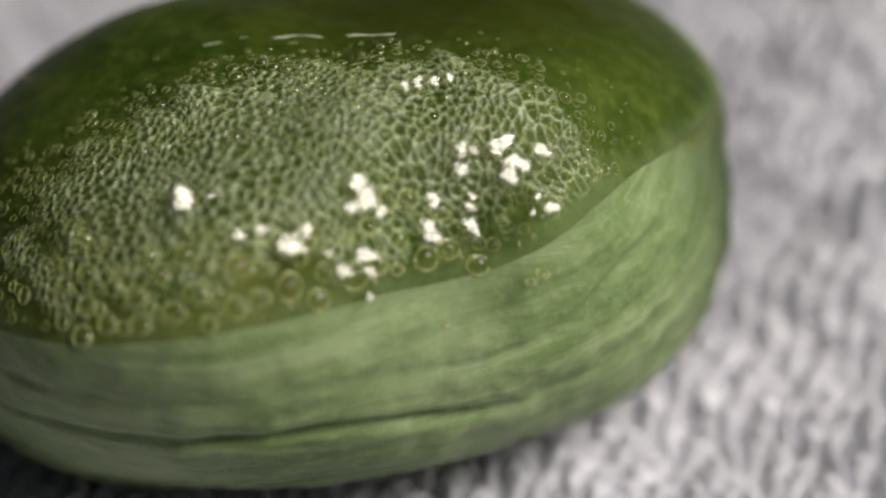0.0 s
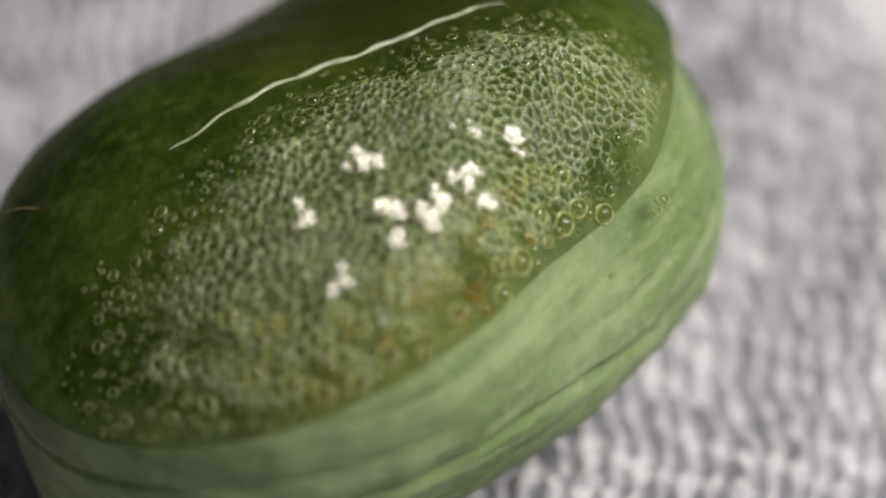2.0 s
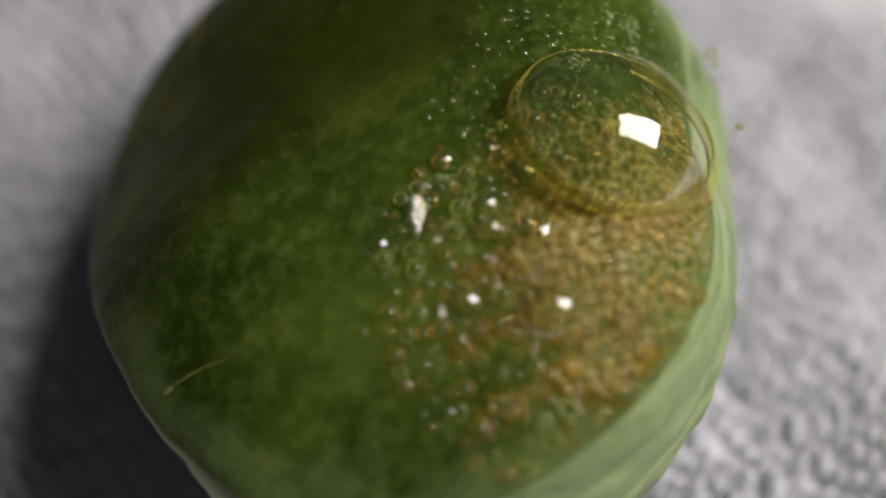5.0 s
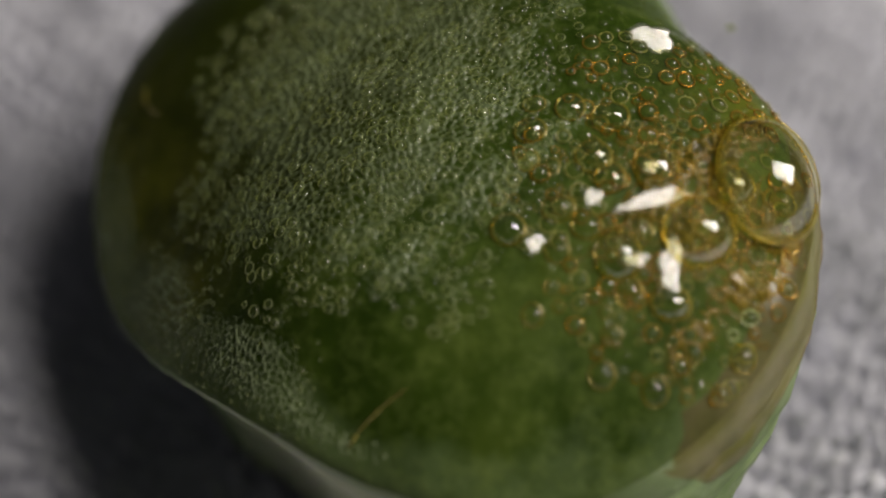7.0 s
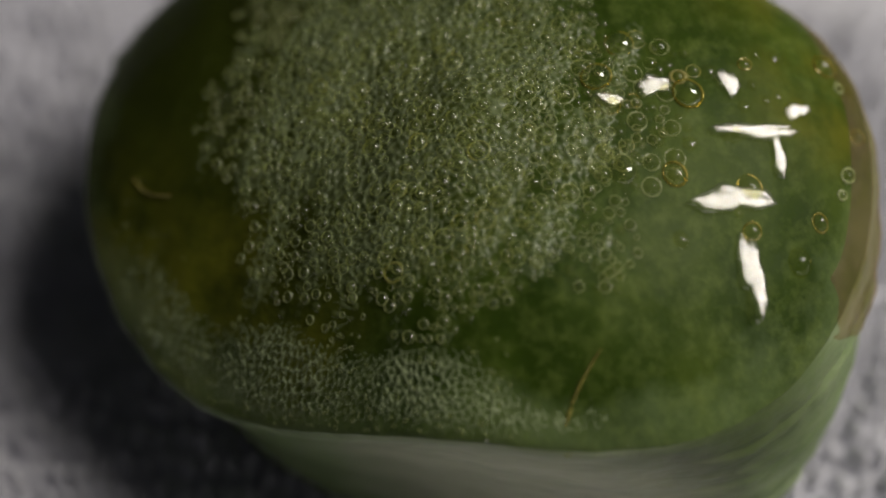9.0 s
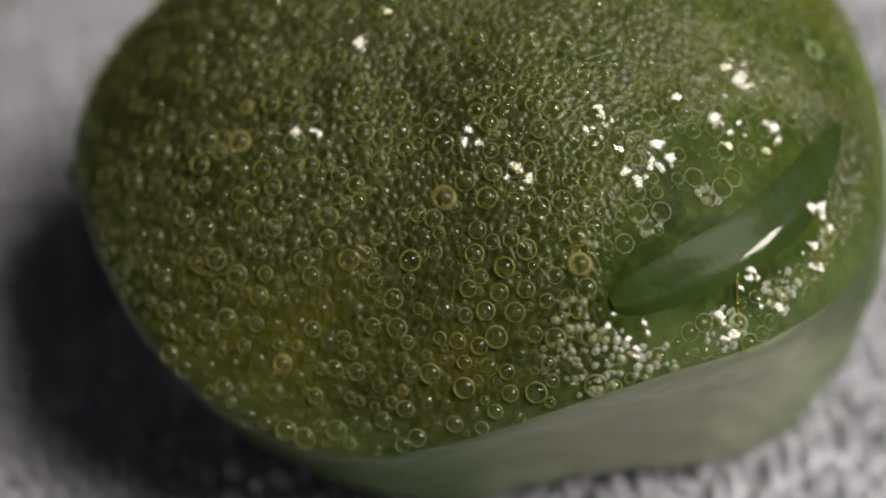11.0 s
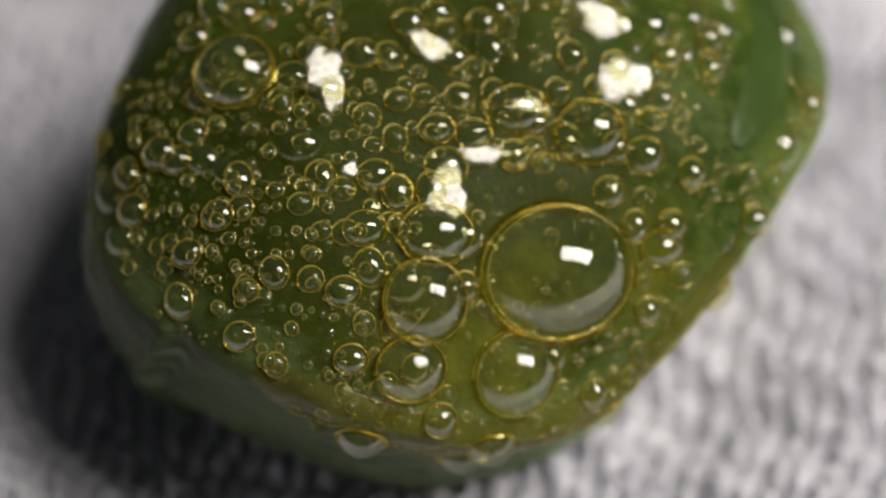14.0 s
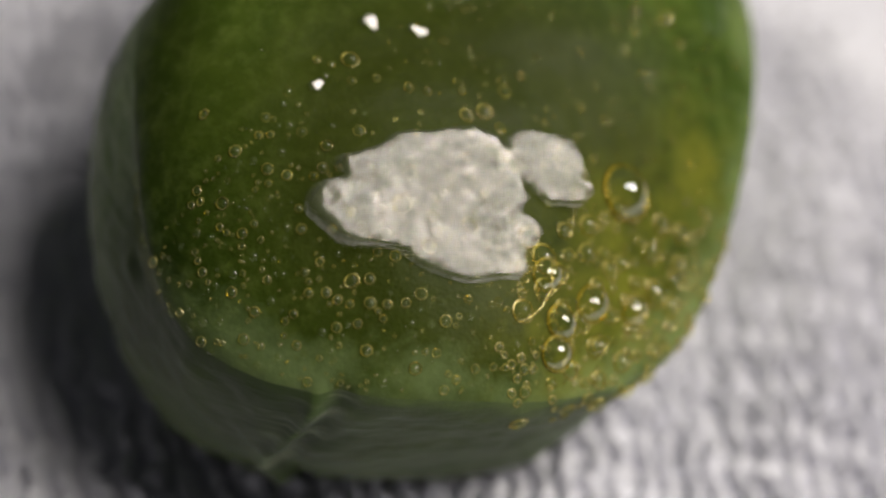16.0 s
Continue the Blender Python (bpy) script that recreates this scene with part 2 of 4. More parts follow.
# ---- mesh helpers ----
def mesh_from(name, verts, faces, mat, smooth=True):
    me = bpy.data.meshes.new(name)
    me.from_pydata([tuple(v) for v in verts], [], faces)
    me.materials.append(mat)
    if smooth:
        me.polygons.foreach_set("use_smooth", [True] * len(me.polygons))
    me.update()
    return me


def grid_faces(rows, cols, wrap):
    out = []
    for i in range(rows - 1):
        for j in range(cols if wrap else cols - 1):
            k = (j + 1) % cols
            out.append((i * cols + j, i * cols + k, (i + 1) * cols + k, (i + 1) * cols + j))
    return out


def child(name, me, parent, label=""):
    ob = new(name, me)
    ob.parent = parent
    if label:
        tagged(ob, label)
    return ob


# ---- cloth: one sheet of knitted loops with soft folds ----
def cloth_height(x, y):
    """Height of the knit, in mm, at places in mm: soft folds and rows of small loops."""
    r, th = np.hypot(x, y), np.arctan2(y, x)
    out = np.clip((r - 6) / 6, 0, 1)
    fold = (0.9 * np.cos(th + 1.22) - 0.3) * out
    fold = fold + 0.38 * np.sin(0.33 * x + 0.9 + 0.6 * np.sin(0.16 * y)) * out + 0.30 * np.sin(0.62 * y - 0.45 * x + 2.0) * out
    fold = fold - 0.10 * np.clip(r - 17, 0, 12)
    # two rises added to tilt the outer cloth from the lamp and dim it in view
    fold = fold + 0.42 * np.clip(r - 16, 0, 13) * np.exp(-((th - 0.6) / 0.6) ** 2) + 0.36 * np.clip(r - 17, 0, 12) * np.exp(-((th + 2.0) / 0.55) ** 2)
    wx = x + 0.30 * np.sin(0.9 * y + 0.4 * x) + 0.5 * np.sin(0.23 * y) + 0.19 * np.sin(2.3 * x + 1.7 * y)
    wy = y + 0.28 * np.sin(0.8 * x - 0.5 * y) + 0.17 * np.sin(2.0 * y - 2.6 * x)
    c, d = math.cos(1.12), math.sin(1.12)
    wx, wy = c * wx + d * wy, c * wy - d * wx
    px, py = 0.80, 1.08
    row = np.floor(wy / py)
    col = wx / px + 0.37 * np.mod(row, 3)
    hx, hy = col % 1.0 - 0.5, (wy / py) % 1.0 - 0.5
    cell = np.sin(row * 12.9898 + np.floor(col) * 78.233) * 43758.5453
    cell = cell - np.floor(cell)
    d2 = (hx / 0.46) ** 2 + (hy / 0.40) ** 2
    loop = np.clip(1 - d2, 0, 1) ** 0.6 * (0.65 + 0.75 * cell)
    loop = loop + 0.12 * np.clip(1 - (hy / 0.45) ** 2, 0, 1)
    return fold + loop - 1.1


def build_cloth():
    fine = np.linspace(-25, 25, 700)
    side = 25 + np.geomspace(0.3, 94, 34)
    ax = np.concatenate([-side[::-1], fine, side])
    x, y = np.meshgrid(ax, ax)
    fade = np.clip((np.hypot(x, y) - 27) / 14, 0, 1)
    fade = fade * fade * (3 - 2 * fade)
    z = cloth_height(x, y) * (1 - fade) - 6.4 * fade
    verts = np.stack([x, y, z], -1).reshape(-1, 3) * MM
    me = mesh_from("cloth", verts.tolist(), grid_faces(len(ax), len(ax), False), CLOTH)
    return tagged(new("cloth", me), "white knitted cotton cloth with small raised loops and soft folds", "cloth")


def build_table():
    bm = bmesh.new()
    bmesh.ops.create_cube(bm, size=1.0, matrix=pose(0, 0, -0.0212) @ Matrix.Diagonal((0.9, 0.9, 0.028, 1)))
    bmesh.ops.bevel(bm, geom=bm.edges[:], offset=0.003, segments=2, affect="EDGES")
    me = bpy.data.meshes.new("table_top")
    bm.to_mesh(me)
    bm.free()
    m, nt, p = material("grey_table")
    nt.links.new(ramp(nt, noise_tex(nt, coords(nt, (1, 12, 1)), 30, 5), (0.3, (0.16, 0.15, 0.15)), (0.7, (0.24, 0.23, 0.22))), p.inputs["Base Color"])
    me.materials.append(m)
    return tagged(new("table_top", me), "plain grey table top under the cloth", "table", kind="structure")


# ---- the plant piece: outline of foot and rim as sums of waves, in mm ----
FOOT = (9.94, -1.38, 1.31, 2.38, 1.16, -0.18, -1.14, 0.47, 0.45, -0.0, -0.38, 0.01, 0.21)
RIM = (13.09, -1.95, 1.07, 1.15, 1.7, -0.01, -0.26, -0.03, 0.16, -0.02, 0.26, 0.1, 0.09)
RIM_Z = (10.96, 0.83, -3.39, 0.24, -0.01, 0.0, 0.35, -0.45, -0.77)
BULGE = (1.42, 1.0, -1.95, -0.35, 0.13)
DOME, CX, CY = 5.44, -0.91, -1.07


def wave(c, th):
    r = c[0] + 0 * th
    for k in range(1, (len(c) - 1) // 2 + 1):
        r = r + c[2 * k - 1] * np.cos(k * th) + c[2 * k] * np.sin(k * th)
    return r


def rumple(x, y):
    """Slow unevenness of the wet face, mm; the hollow is shaped to widen the reflection that the camera sees."""
    hollow = -0.65 * np.exp(-((x - 2.5) ** 2 + (y - 6.2) ** 2) / 32)
    return (hollow + 0.09 * np.sin(0.45 * x + 0.8) * np.sin(0.4 * y - 0.4) + 0.05 * np.sin(0.9 * x - 0.6 * y)
            + 0.025 * np.sin(2.1 * y + 1.3 * x + 1.0))


def face_z(x, y):
    """Height of the wet face over a place, mm."""
    th = np.arctan2(y - CY, x - CX)
    k = np.minimum(np.hypot(x - CX, y - CY) / wave(RIM, th), 1.0)
    tilt = RIM_Z[1] * np.cos(th) + RIM_Z[2] * np.sin(th)
    return RIM_Z[0] + tilt * k + (wave(RIM_Z, th) - RIM_Z[0] - tilt) * k * k + DOME * (1 - k**3) + rumple(x, y) * (1 - k**4)


def face_k(x, y):
    th = np.arctan2(y - CY, x - CX)
    return np.hypot(x - CX, y - CY) / wave(RIM, th)


def face_normal(x, y):
    e = 0.15
    n = Vector((float(face_z(x - e, y) - face_z(x + e, y)) / (2 * e), float(face_z(x, y - e) - face_z(x, y + e)) / (2 * e), 1))
    return n.normalized()


SHELL = []  # rows of the piece's surface, from its foot over the rim to the middle
WALLS = 90  # rows of SHELL up to the rim


def build_piece():
    piece = tagged(new("plant_piece"), "cut chunk of wet green succulent leaf foaming on its cut face", "plant piece")
    cols = 400
    th = np.linspace(0, 2 * math.pi, cols, endpoint=False)
    foot, rim, zr = wave(FOOT, th), wave(RIM, th), wave(RIM_Z, th)
    # one profile from the foot over the shoulder to the middle of the face
    rows = []
    walls = WALLS
    for s in np.linspace(-0.02, 1.0, walls):
        r = foot * (1 - s) + rim * s + wave(BULGE, th) * 4 * s * (1 - s)
        r = r - 0.75 * np.exp(-(np.sin((th + 0.02) / 2) / 0.14) ** 2) * np.clip(1.3 * s, 0, 1)
        for level, depth, width in ((0.40, 0.32, 0.018), (0.66, 0.34, 0.020), (0.84, 0.20, 0.016)):
            wob = level + 0.035 * np.sin(2 * th + level * 9) + 0.012 * np.sin(7 * th)
            r = r - depth * np.exp(-((s - wob) / width) ** 2) * np.clip(0.65 + 0.45 * np.sin(3 * th + level * 20), 0, 1) * np.clip(0.25 - 1.3 * np.sin(th), 0, 1)
        r = r + 0.10 * np.sin(9 * th + 4 * s) * s * (1 - s) * 2
        way = th - (0.43 + 0.23 * abs(s)**1.5 + 0.02 * np.sin(9 * s))
        r = r + (0.55 * np.exp(-(way / 0.022) ** 2) - 0.5 * np.exp(-((way - 0.055) / 0.03) ** 2)) * (1 - 0.5 * s)
        rows.append(np.stack([CX + r * np.cos(th), CY + r * np.sin(th), zr * s], 1))
    for k in np.concatenate([np.linspace(0.99, 0.90, 12), np.linspace(0.885, 0.0, 70)]):
        x, y = CX + rim * k * np.cos(th), CY + rim * k * np.sin(th)
        rows.append(np.stack([x, y, face_z(x, y)], 1))
    v = np.array(rows)
    for _ in range(14):  # round the shoulder
        a, b = walls - 9, walls + 8
        v[a:b] = 0.5 * v[a:b] + 0.25 * (v[a - 1:b - 1] + v[a + 1:b + 1])
    for i in range(walls + 4):
        fade = min(1.0, (walls + 4 - i) / 14)
        for j in range(cols):
            q = v[i, j]
            n = noise.fractal(Vector(q) * 0.5, 0.8, 2.1, 4) * 0.15 * fade
            d = Vector((q[0] - CX, q[1] - CY, 0)).normalized()
            v[i, j, :2] += np.array(d[:2]) * n
    SHELL.append(v)
    skin, face = v[:walls].reshape(-1, 3), v[walls - 1:].reshape(-1, 3)
    child("skin", mesh_from("skin", skin * MM, grid_faces(walls, cols, True), SKIN), piece, "pale green ridged leaf skin")
    gel = mesh_from("cut_face", face * MM, grid_faces(len(face) // cols, cols, True), FACE)
    edge = gel.attributes.new("edge", "FLOAT", "POINT")
    edge.data.foreach_set("value", np.clip((face_k(face[:, 0], face[:, 1]) - 0.80) / 0.20, 0, 1).tolist())
    child("cut_face", gel, piece, "dark green wet gel with golden patches")
    return piece


# ---- bubbles ----
CAP = 0.72  # height of a bubble's cap over its radius


def cap_profile(r, rings):
    """Radius and height of a cap of base radius r, from its top to its foot."""
    big = r * (1 + CAP * CAP) / (2 * CAP)
    last = math.acos((big - CAP * r) / big)
    return [(big * math.sin(a), big * math.cos(a) - (big - CAP * r)) for a in np.linspace(0.01, last, rings)]


def dome_mesh(name, r, mat, oval, rings=12, cols=32):
    """Film of a bubble: an oval cap, open below."""
    verts = [(q * math.cos(b) * oval, q * math.sin(b) / oval, h) for q, h in cap_profile(r, rings) for b in np.linspace(0, 2 * math.pi, cols, endpoint=False)]
    return mesh_from(name, verts, grid_faces(rings, cols, True), mat)


def ring_verts(r, thick, cols, sides, oval=1.0, seed=0.0, flat=1.0):
    verts, faces = [], []
    for b in np.linspace(0, 2 * math.pi, cols, endpoint=False):
        t = thick * (1 + 0.3 * math.sin(b * 2 + seed) + 0.2 * math.sin(b * 5 + seed))
        for a in np.linspace(0, 2 * math.pi, sides, endpoint=False):
            q = r + t * math.cos(a)
            verts.append((q * math.cos(b) * oval, q * math.sin(b) / oval, t * flat * math.sin(a)))
    for i in range(cols):
        for j in range(sides):
            k, l = (i + 1) % cols, (j + 1) % sides
            faces.append((i * sides + j, k * sides + j, k * sides + l, i * sides + l))
    return verts, faces


def fillet(r, cols, oval):
    """The liquid drawn up round a bubble's foot."""
    line = [(1.09, -0.02), (1.045, 0.02), (1.02, 0.05), (1.0, 0.09), (0.99, 0.15)]
    verts = [(r * q * math.cos(b) * oval, r * q * math.sin(b) / oval, r * h) for q, h in line for b in np.linspace(0, 2 * math.pi, cols, endpoint=False)]
    return verts, grid_faces(len(line), cols, True)


MOVES = []  # parts that move on the piece: object and rows


def upright(x, y, depth):
    """Pose of a bubble on the face at x, y (mm), its middle depth mm above (or below) the surface, along the normal."""
    n = face_normal(x, y)
    q = Vector((0, 0, 1)).rotation_difference(n)
    p = Vector((x, y, float(face_z(x, y)))) + n * depth
    return Matrix.LocRotScale(p * MM, q, None)


def bubble(piece, r, rows, gold=True, label="clear liquid bubble with a golden rim", put=upright):
    """rows: seconds, x, y (mm) and rise: 1 stands full on the face, 0 is sunk in the gel."""
    oval = 1 + 0.10 * math.sin(r * 37 + rows[0][1] * 5)
    film = child("bubble", dome_mesh("bubble", r * MM, FILM if r > 0.5 else BEAD, oval), piece, label)
    v, f = fillet(r * MM, 40, oval)
    child("meniscus", mesh_from("meniscus", v, f, MENISCUS if gold else FROTH), film)
    v, f = ring_verts(r * 0.99 * MM, (0.018 + 0.026 * r**0.5) * (1 if gold else 1.5) * MM, 36, 6, oval, r * 9)
    child("bubble_rim", mesh_from("bubble_rim", v, f, GOLD if gold else PALE), film)
    if r > 1.2:
        v, f = ring_verts(r * 0.955 * MM, 0.008 * r * MM, 40, 5, oval, r * 5)
        inner = child("bubble_rim", mesh_from("bubble_rim", v, f, GOLD if gold else PALE), film)
        inner.location = (0, 0, 0.17 * r * MM)
    poses = []
    for t, x, y, rise in rows:
        depth = r * (0.88 * rise - 0.84)
        if rise <= 0 and put is upright and face_k(x, y) > 0.78:  # near the rim it sinks inwards
            x, y, depth = CX + 0.76 * (x - CX), CY + 0.76 * (y - CY), -1.5 * r
        poses.append((t, put(x, y, depth)))
    MOVES.append((film, poses))
    return film


def span(x, y, born, grown, fading, gone, dx=0.0, dy=0.0):
    """Rows of a bubble that rises between born and grown and sinks between fading and gone."""
    rows = []
    if born > 0:
        rows.append((0, x, y, 0))
        rows.append((born, x, y, 0))
        rows.append((grown, x, y, 1))
    else:
        rows.append((0, x, y, 1))
    if gone < 16:
        rows += [(fading, x + dx, y + dy, 1), (gone, x + dx, y + dy, 0), (16, x + dx, y + dy, 0)]
    else:
        rows.append((16, x + dx, y + dy, 1))
    return rows


def foam_patch(piece, name, spots, look_of, rows, label=""):
    """Many small bubbles of one patch in one mesh, on the face; rows: seconds and how far the patch stands out."""
    verts, faces, marks = [], [], []
    cols, rings = 12, 4
    cx = sum(s[0] for s in spots) / len(spots)
    cy = sum(s[1] for s in spots) / len(spots)
    for x, y, r in spots:
        kind = look_of(x, y)
        n = face_normal(x, y)
        q = Vector((0, 0, 1)).rotation_difference(n).to_matrix()
        c = Vector((x, y, float(face_z(x, y)))) + n * r * (0.16 - 0.5 * (math.sin(x * 91.7 + y * 57.3) * 0.5 + 0.5) ** 2)
        base = len(verts)
        local = [(w * math.cos(b), w * math.sin(b), h) for w, h in cap_profile(r, rings) for b in np.linspace(0, 2 * math.pi, cols, endpoint=False)]
        new_faces = [tuple(base + i for i in f) for f in grid_faces(rings, cols, True)]
        marks += [2 * kind] * len(new_faces)
        ring, ring_faces = ring_verts(r, r * (0.27, 0.27, 0.05, 0.055, 0.08, 0.3, 0.13)[kind] + 0.006, 12, 4, 1.0, x * 5, 0.55 if kind < 2 else 1.0)
        more = [tuple(base + len(local) + i for i in f) for f in ring_faces]
        marks += [2 * kind + 1] * len(more)
        faces += new_faces + more
        verts += [(c + q @ Vector(p)) * MM for p in local + ring]
    me = mesh_from(name, verts, faces, FROTH)
    for m in (WALL, GOLD_FROTH, GOLD_WALL, BEAD, GOLD, BEAD, PALE, BEAD, OLIVE, WHITE_FROTH, WHITE_FROTH, BEAD, AMBER):
        me.materials.append(m)
    me.polygons.foreach_set("material_index", marks)
    ob = child(name, me, piece, label)
    ob["kind"] = "stuff"
    n = face_normal(cx, cy)
    big = max(s[2] for s in spots) * 1.35
    MOVES.append((ob, [(t, Matrix.Translation(n * big * (level - 1) * MM)) for t, level in rows]))
    return ob


def cells(x, y, size, seed):
    """How near places lie to the walls of a crowd of cells (1 on a wall), places in mm."""
    c, d = math.cos(seed), math.sin(seed)
    x, y = c * x + d * y, c * y - d * x
    x = x + 0.75 * size * np.sin(x / size * 0.31 + y / size * 0.45 + seed) + 0.3 * np.sin(0.8 * y + seed)
    y = y + 0.75 * size * np.sin(y / size * 0.37 - x / size * 0.29 + 2 * seed) + 0.3 * np.sin(0.9 * x - seed)
    u, w = x / size, y / size
    first, second = np.full(x.shape, 9.0), np.full(x.shape, 9.0)
    for i in (-1, 0, 1):
        for k in (-1, 0, 1):
            a, b = np.floor(u) + i, np.floor(w) + k
            h = np.sin(a * 127.1 + b * 311.7 + seed) * 43758.5453
            g = np.sin(a * 269.5 + b * 183.3 + seed) * 43758.5453
            d = np.hypot(a + (h - np.floor(h)) - u, b + (g - np.floor(g)) - w)
            second = np.minimum(second, np.maximum(first, d))
            first = np.minimum(first, d)
    big = first / (first + second)
    return np.exp(-((second - first) / 0.19) ** 2) * (0.6 + 0.8 * big)


def froth_bed(piece, name, cover, size, high, mat, rows, label, seed=1.0, step=0.06):
    """A low bed of froth over the part of the face where cover(x, y) is above nought."""
    ax = np.arange(-16.5, 14.0, step)
    x, y = np.meshgrid(ax, ax)
    much = np.clip(cover(x, y), 0, 1) * np.clip((0.985 - face_k(x, y)) / 0.03, 0, 1)
    wall = cells(x, y, size, seed)
    lump = np.sin(1.1 * x + 0.7 * np.sin(0.9 * y)) * np.sin(1.3 * y - 0.6 * x) + 0.6 * np.sin(2.9 * x + 1.3 * np.sin(2.1 * y)) * np.sin(3.3 * y + 0.8 * x)
    z = face_z(x, y) + much * (0.05 + high * (wall - 0.25 + 0.35 * lump)) - 0.10 * (1 - much)
    keep = much > 0.01
    quad = keep[:-1, :-1] & keep[1:, :-1] & keep[:-1, 1:] & keep[1:, 1:]
    index = np.arange(x.size).reshape(x.shape)
    corners = np.stack([index[:-1, :-1], index[:-1, 1:], index[1:, 1:], index[1:, :-1]], -1)[quad]
    used, inverse = np.unique(corners, return_inverse=True)
    inverse = inverse.reshape(corners.shape)
    me = mesh_from(name, (np.stack([x, y, z], -1).reshape(-1, 3)[used] * MM).tolist(), inverse.tolist(), mat)
    for key, values in (("wall", wall), ("cover", much)):
        me.attributes.new(key, "FLOAT", "POINT").data.foreach_set("value", values.reshape(-1)[used].astype(float).tolist())
    ob = child(name, me, piece, label)
    ob["kind"] = "stuff"
    mid = np.average(np.stack([x, y], -1).reshape(-1, 2), axis=0, weights=much.reshape(-1))
    n = face_normal(float(mid[0]), float(mid[1]))
    MOVES.append((ob, [(t, Matrix.Translation(n * (-(high + 0.45) * (1 - up)) * MM)) for t, up in rows]))


def build_beds(piece):
    def ragged(x, y):
        return 0.16 * np.sin(1.3 * x) * np.cos(1.1 * y) + 0.12 * np.sin(2.7 * x + 1.9 * y)

    def early(x, y):
        d = ((x + 2.4) / 10.8) ** 2 + ((y + 8.6) / 5.5) ** 2 + ragged(x, y)
        return np.clip((1.12 - d) / 0.35, 0, 1)

    def front(x, y):
        return early(x, y) * np.clip((0.35 * x - 9.6 - y + ragged(x, y) * 4) / 1.2, 0, 1) * np.clip((x + 12) / 3, 0, 1)

    def amber(x, y):
        d = np.minimum(np.hypot(x + 7, y + 11.5) / 6.2, np.hypot(x + 1.5, y + 12.5) / 4.6) + ragged(x, y)
        return np.clip((1.12 - d) / 0.75, 0, 1) * early(x, y)

    def core(x, y):
        d = np.hypot((x + 3.4) / 8.4, (y - 1.4) / 7.2) + ragged(x, y)
        return np.clip((1.08 - d) / 0.4, 0, 1)

    def wide(x, y):
        smooth = np.hypot((x + 13.2) / 2.6, (y - 1.0) / 5.0)
        return np.clip((y + 5.5 - 0.3 * x) / 3, 0, 1) * np.clip((smooth - 0.9) / 0.4, 0, 1)

    def rim_fringe(x, y):
        deg = np.degrees(np.arctan2(y - CY, x - CX)) % 360
        return np.clip((deg - 60) / 30, 0, 1) * np.clip((185 - deg) / 30, 0, 1) * np.clip((face_k(x, y) - 0.78 - 0.035 * np.sin(0.9 * x + 0.5 * y) - 0.03 * np.sin(1.9 * y - 1.1 * x)) / 0.14, 0, 1)
    froth_bed(piece, "froth_bed", front, 0.62, 0.30, BED, [(0, 0.7), (0.3, 1.15), (1.2, 1.15), (2.4, 0.2), (3.2, 0), (16, 0)], "pale froth of wider cells", 6.0)
    froth_bed(piece, "froth_bed", lambda x, y: early(x, y) * (1 - 0.85 * front(x, y)), 0.36, 0.20, BED, [(0, 1), (3.6, 1), (5.2, 0.5), (5.9, 0), (16, 0)], "pale green froth of small cells", 1.0)
    froth_bed(piece, "golden_froth_bed", amber, 0.40, 0.24, GOLD_BED, [(0, 0.1), (1.7, 0.42), (2.7, 1.1), (4.6, 1.1), (6.0, 0.4), (7.0, 0), (16, 0)], "golden brown froth of small cells", 2.0)
    def runny(x, y):
        d = np.hypot((x + 9.3) / 4.4, (y + 9.8) / 4.6) + 1.4 * ragged(x, y)
        return np.clip((1.05 - d) / 0.6, 0, 1)
    froth_bed(piece, "amber_froth_bed", runny, 0.42, 0.20, AMBER_BED, [(0, 0), (3.6, 0), (5.0, 1), (6.8, 1), (8.2, 0.55), (9.4, 0), (16, 0)], "amber froth of small bubbles near the rim", 7.0)
    froth_bed(piece, "froth_bed", core, 0.30, 0.14, DIM_BED, [(0, 0), (4.2, 0), (5.6, 0.9), (9.8, 1), (10.8, 0.4), (11.6, 0), (16, 0)], "thin green froth of small cells", 3.0)
    froth_bed(piece, "froth_bed", rim_fringe, 0.22, 0.12, BED, [(0, 0), (4.6, 0), (5.8, 1), (9.4, 1), (10.6, 0), (16, 0)], "milky fringe of the finest froth", 4.0)
    froth_bed(piece, "froth_bed", wide, 0.34, 0.12, OLIVE_BED, [(0, 0), (8.8, 0), (10.2, 1), (11.3, 1), (12.3, 0.2), (13.0, 0), (16, 0)], "olive froth of round cells", 5.0)


def scatter(rng, count, inside, rmin, rmax, gap=0.85, power=2.0):
    """Bubble places in mm by throwing darts; big ones first."""
    radii = sorted((rmin + (rmax - rmin) * rng.random() ** power for _ in range(count)), reverse=True)
    cell, grid, out = 2 * rmax, {}, []
    for r in radii:
        for _ in range(50):
            x, y = rng.uniform(-16, 16), rng.uniform(-16, 16)
            if face_k(x, y) > 0.985 or not inside(x, y, rng):
                continue
            gx, gy = int(x // cell), int(y // cell)
            near = [b for i in (-1, 0, 1) for j in (-1, 0, 1) for b in grid.get((gx + i, gy + j), ())]
            if any((x - b[0]) ** 2 + (y - b[1]) ** 2 < (gap * (r + b[2])) ** 2 for b in near):
                continue
            grid.setdefault((gx, gy), []).append((x, y, r))
            out.append((x, y, r))
            break
    return out


def split(spots, seeds):
    groups = [[] for _ in seeds]
    for s in spots:
        i = min(range(len(seeds)), key=lambda k: (s[0] - seeds[k][0]) ** 2 + (s[1] - seeds[k][1]) ** 2)
        groups[i].append(s)
    return groups


def middle(grp):
    return sum(s[0] for s in grp) / len(grp), sum(s[1] for s in grp) / len(grp)


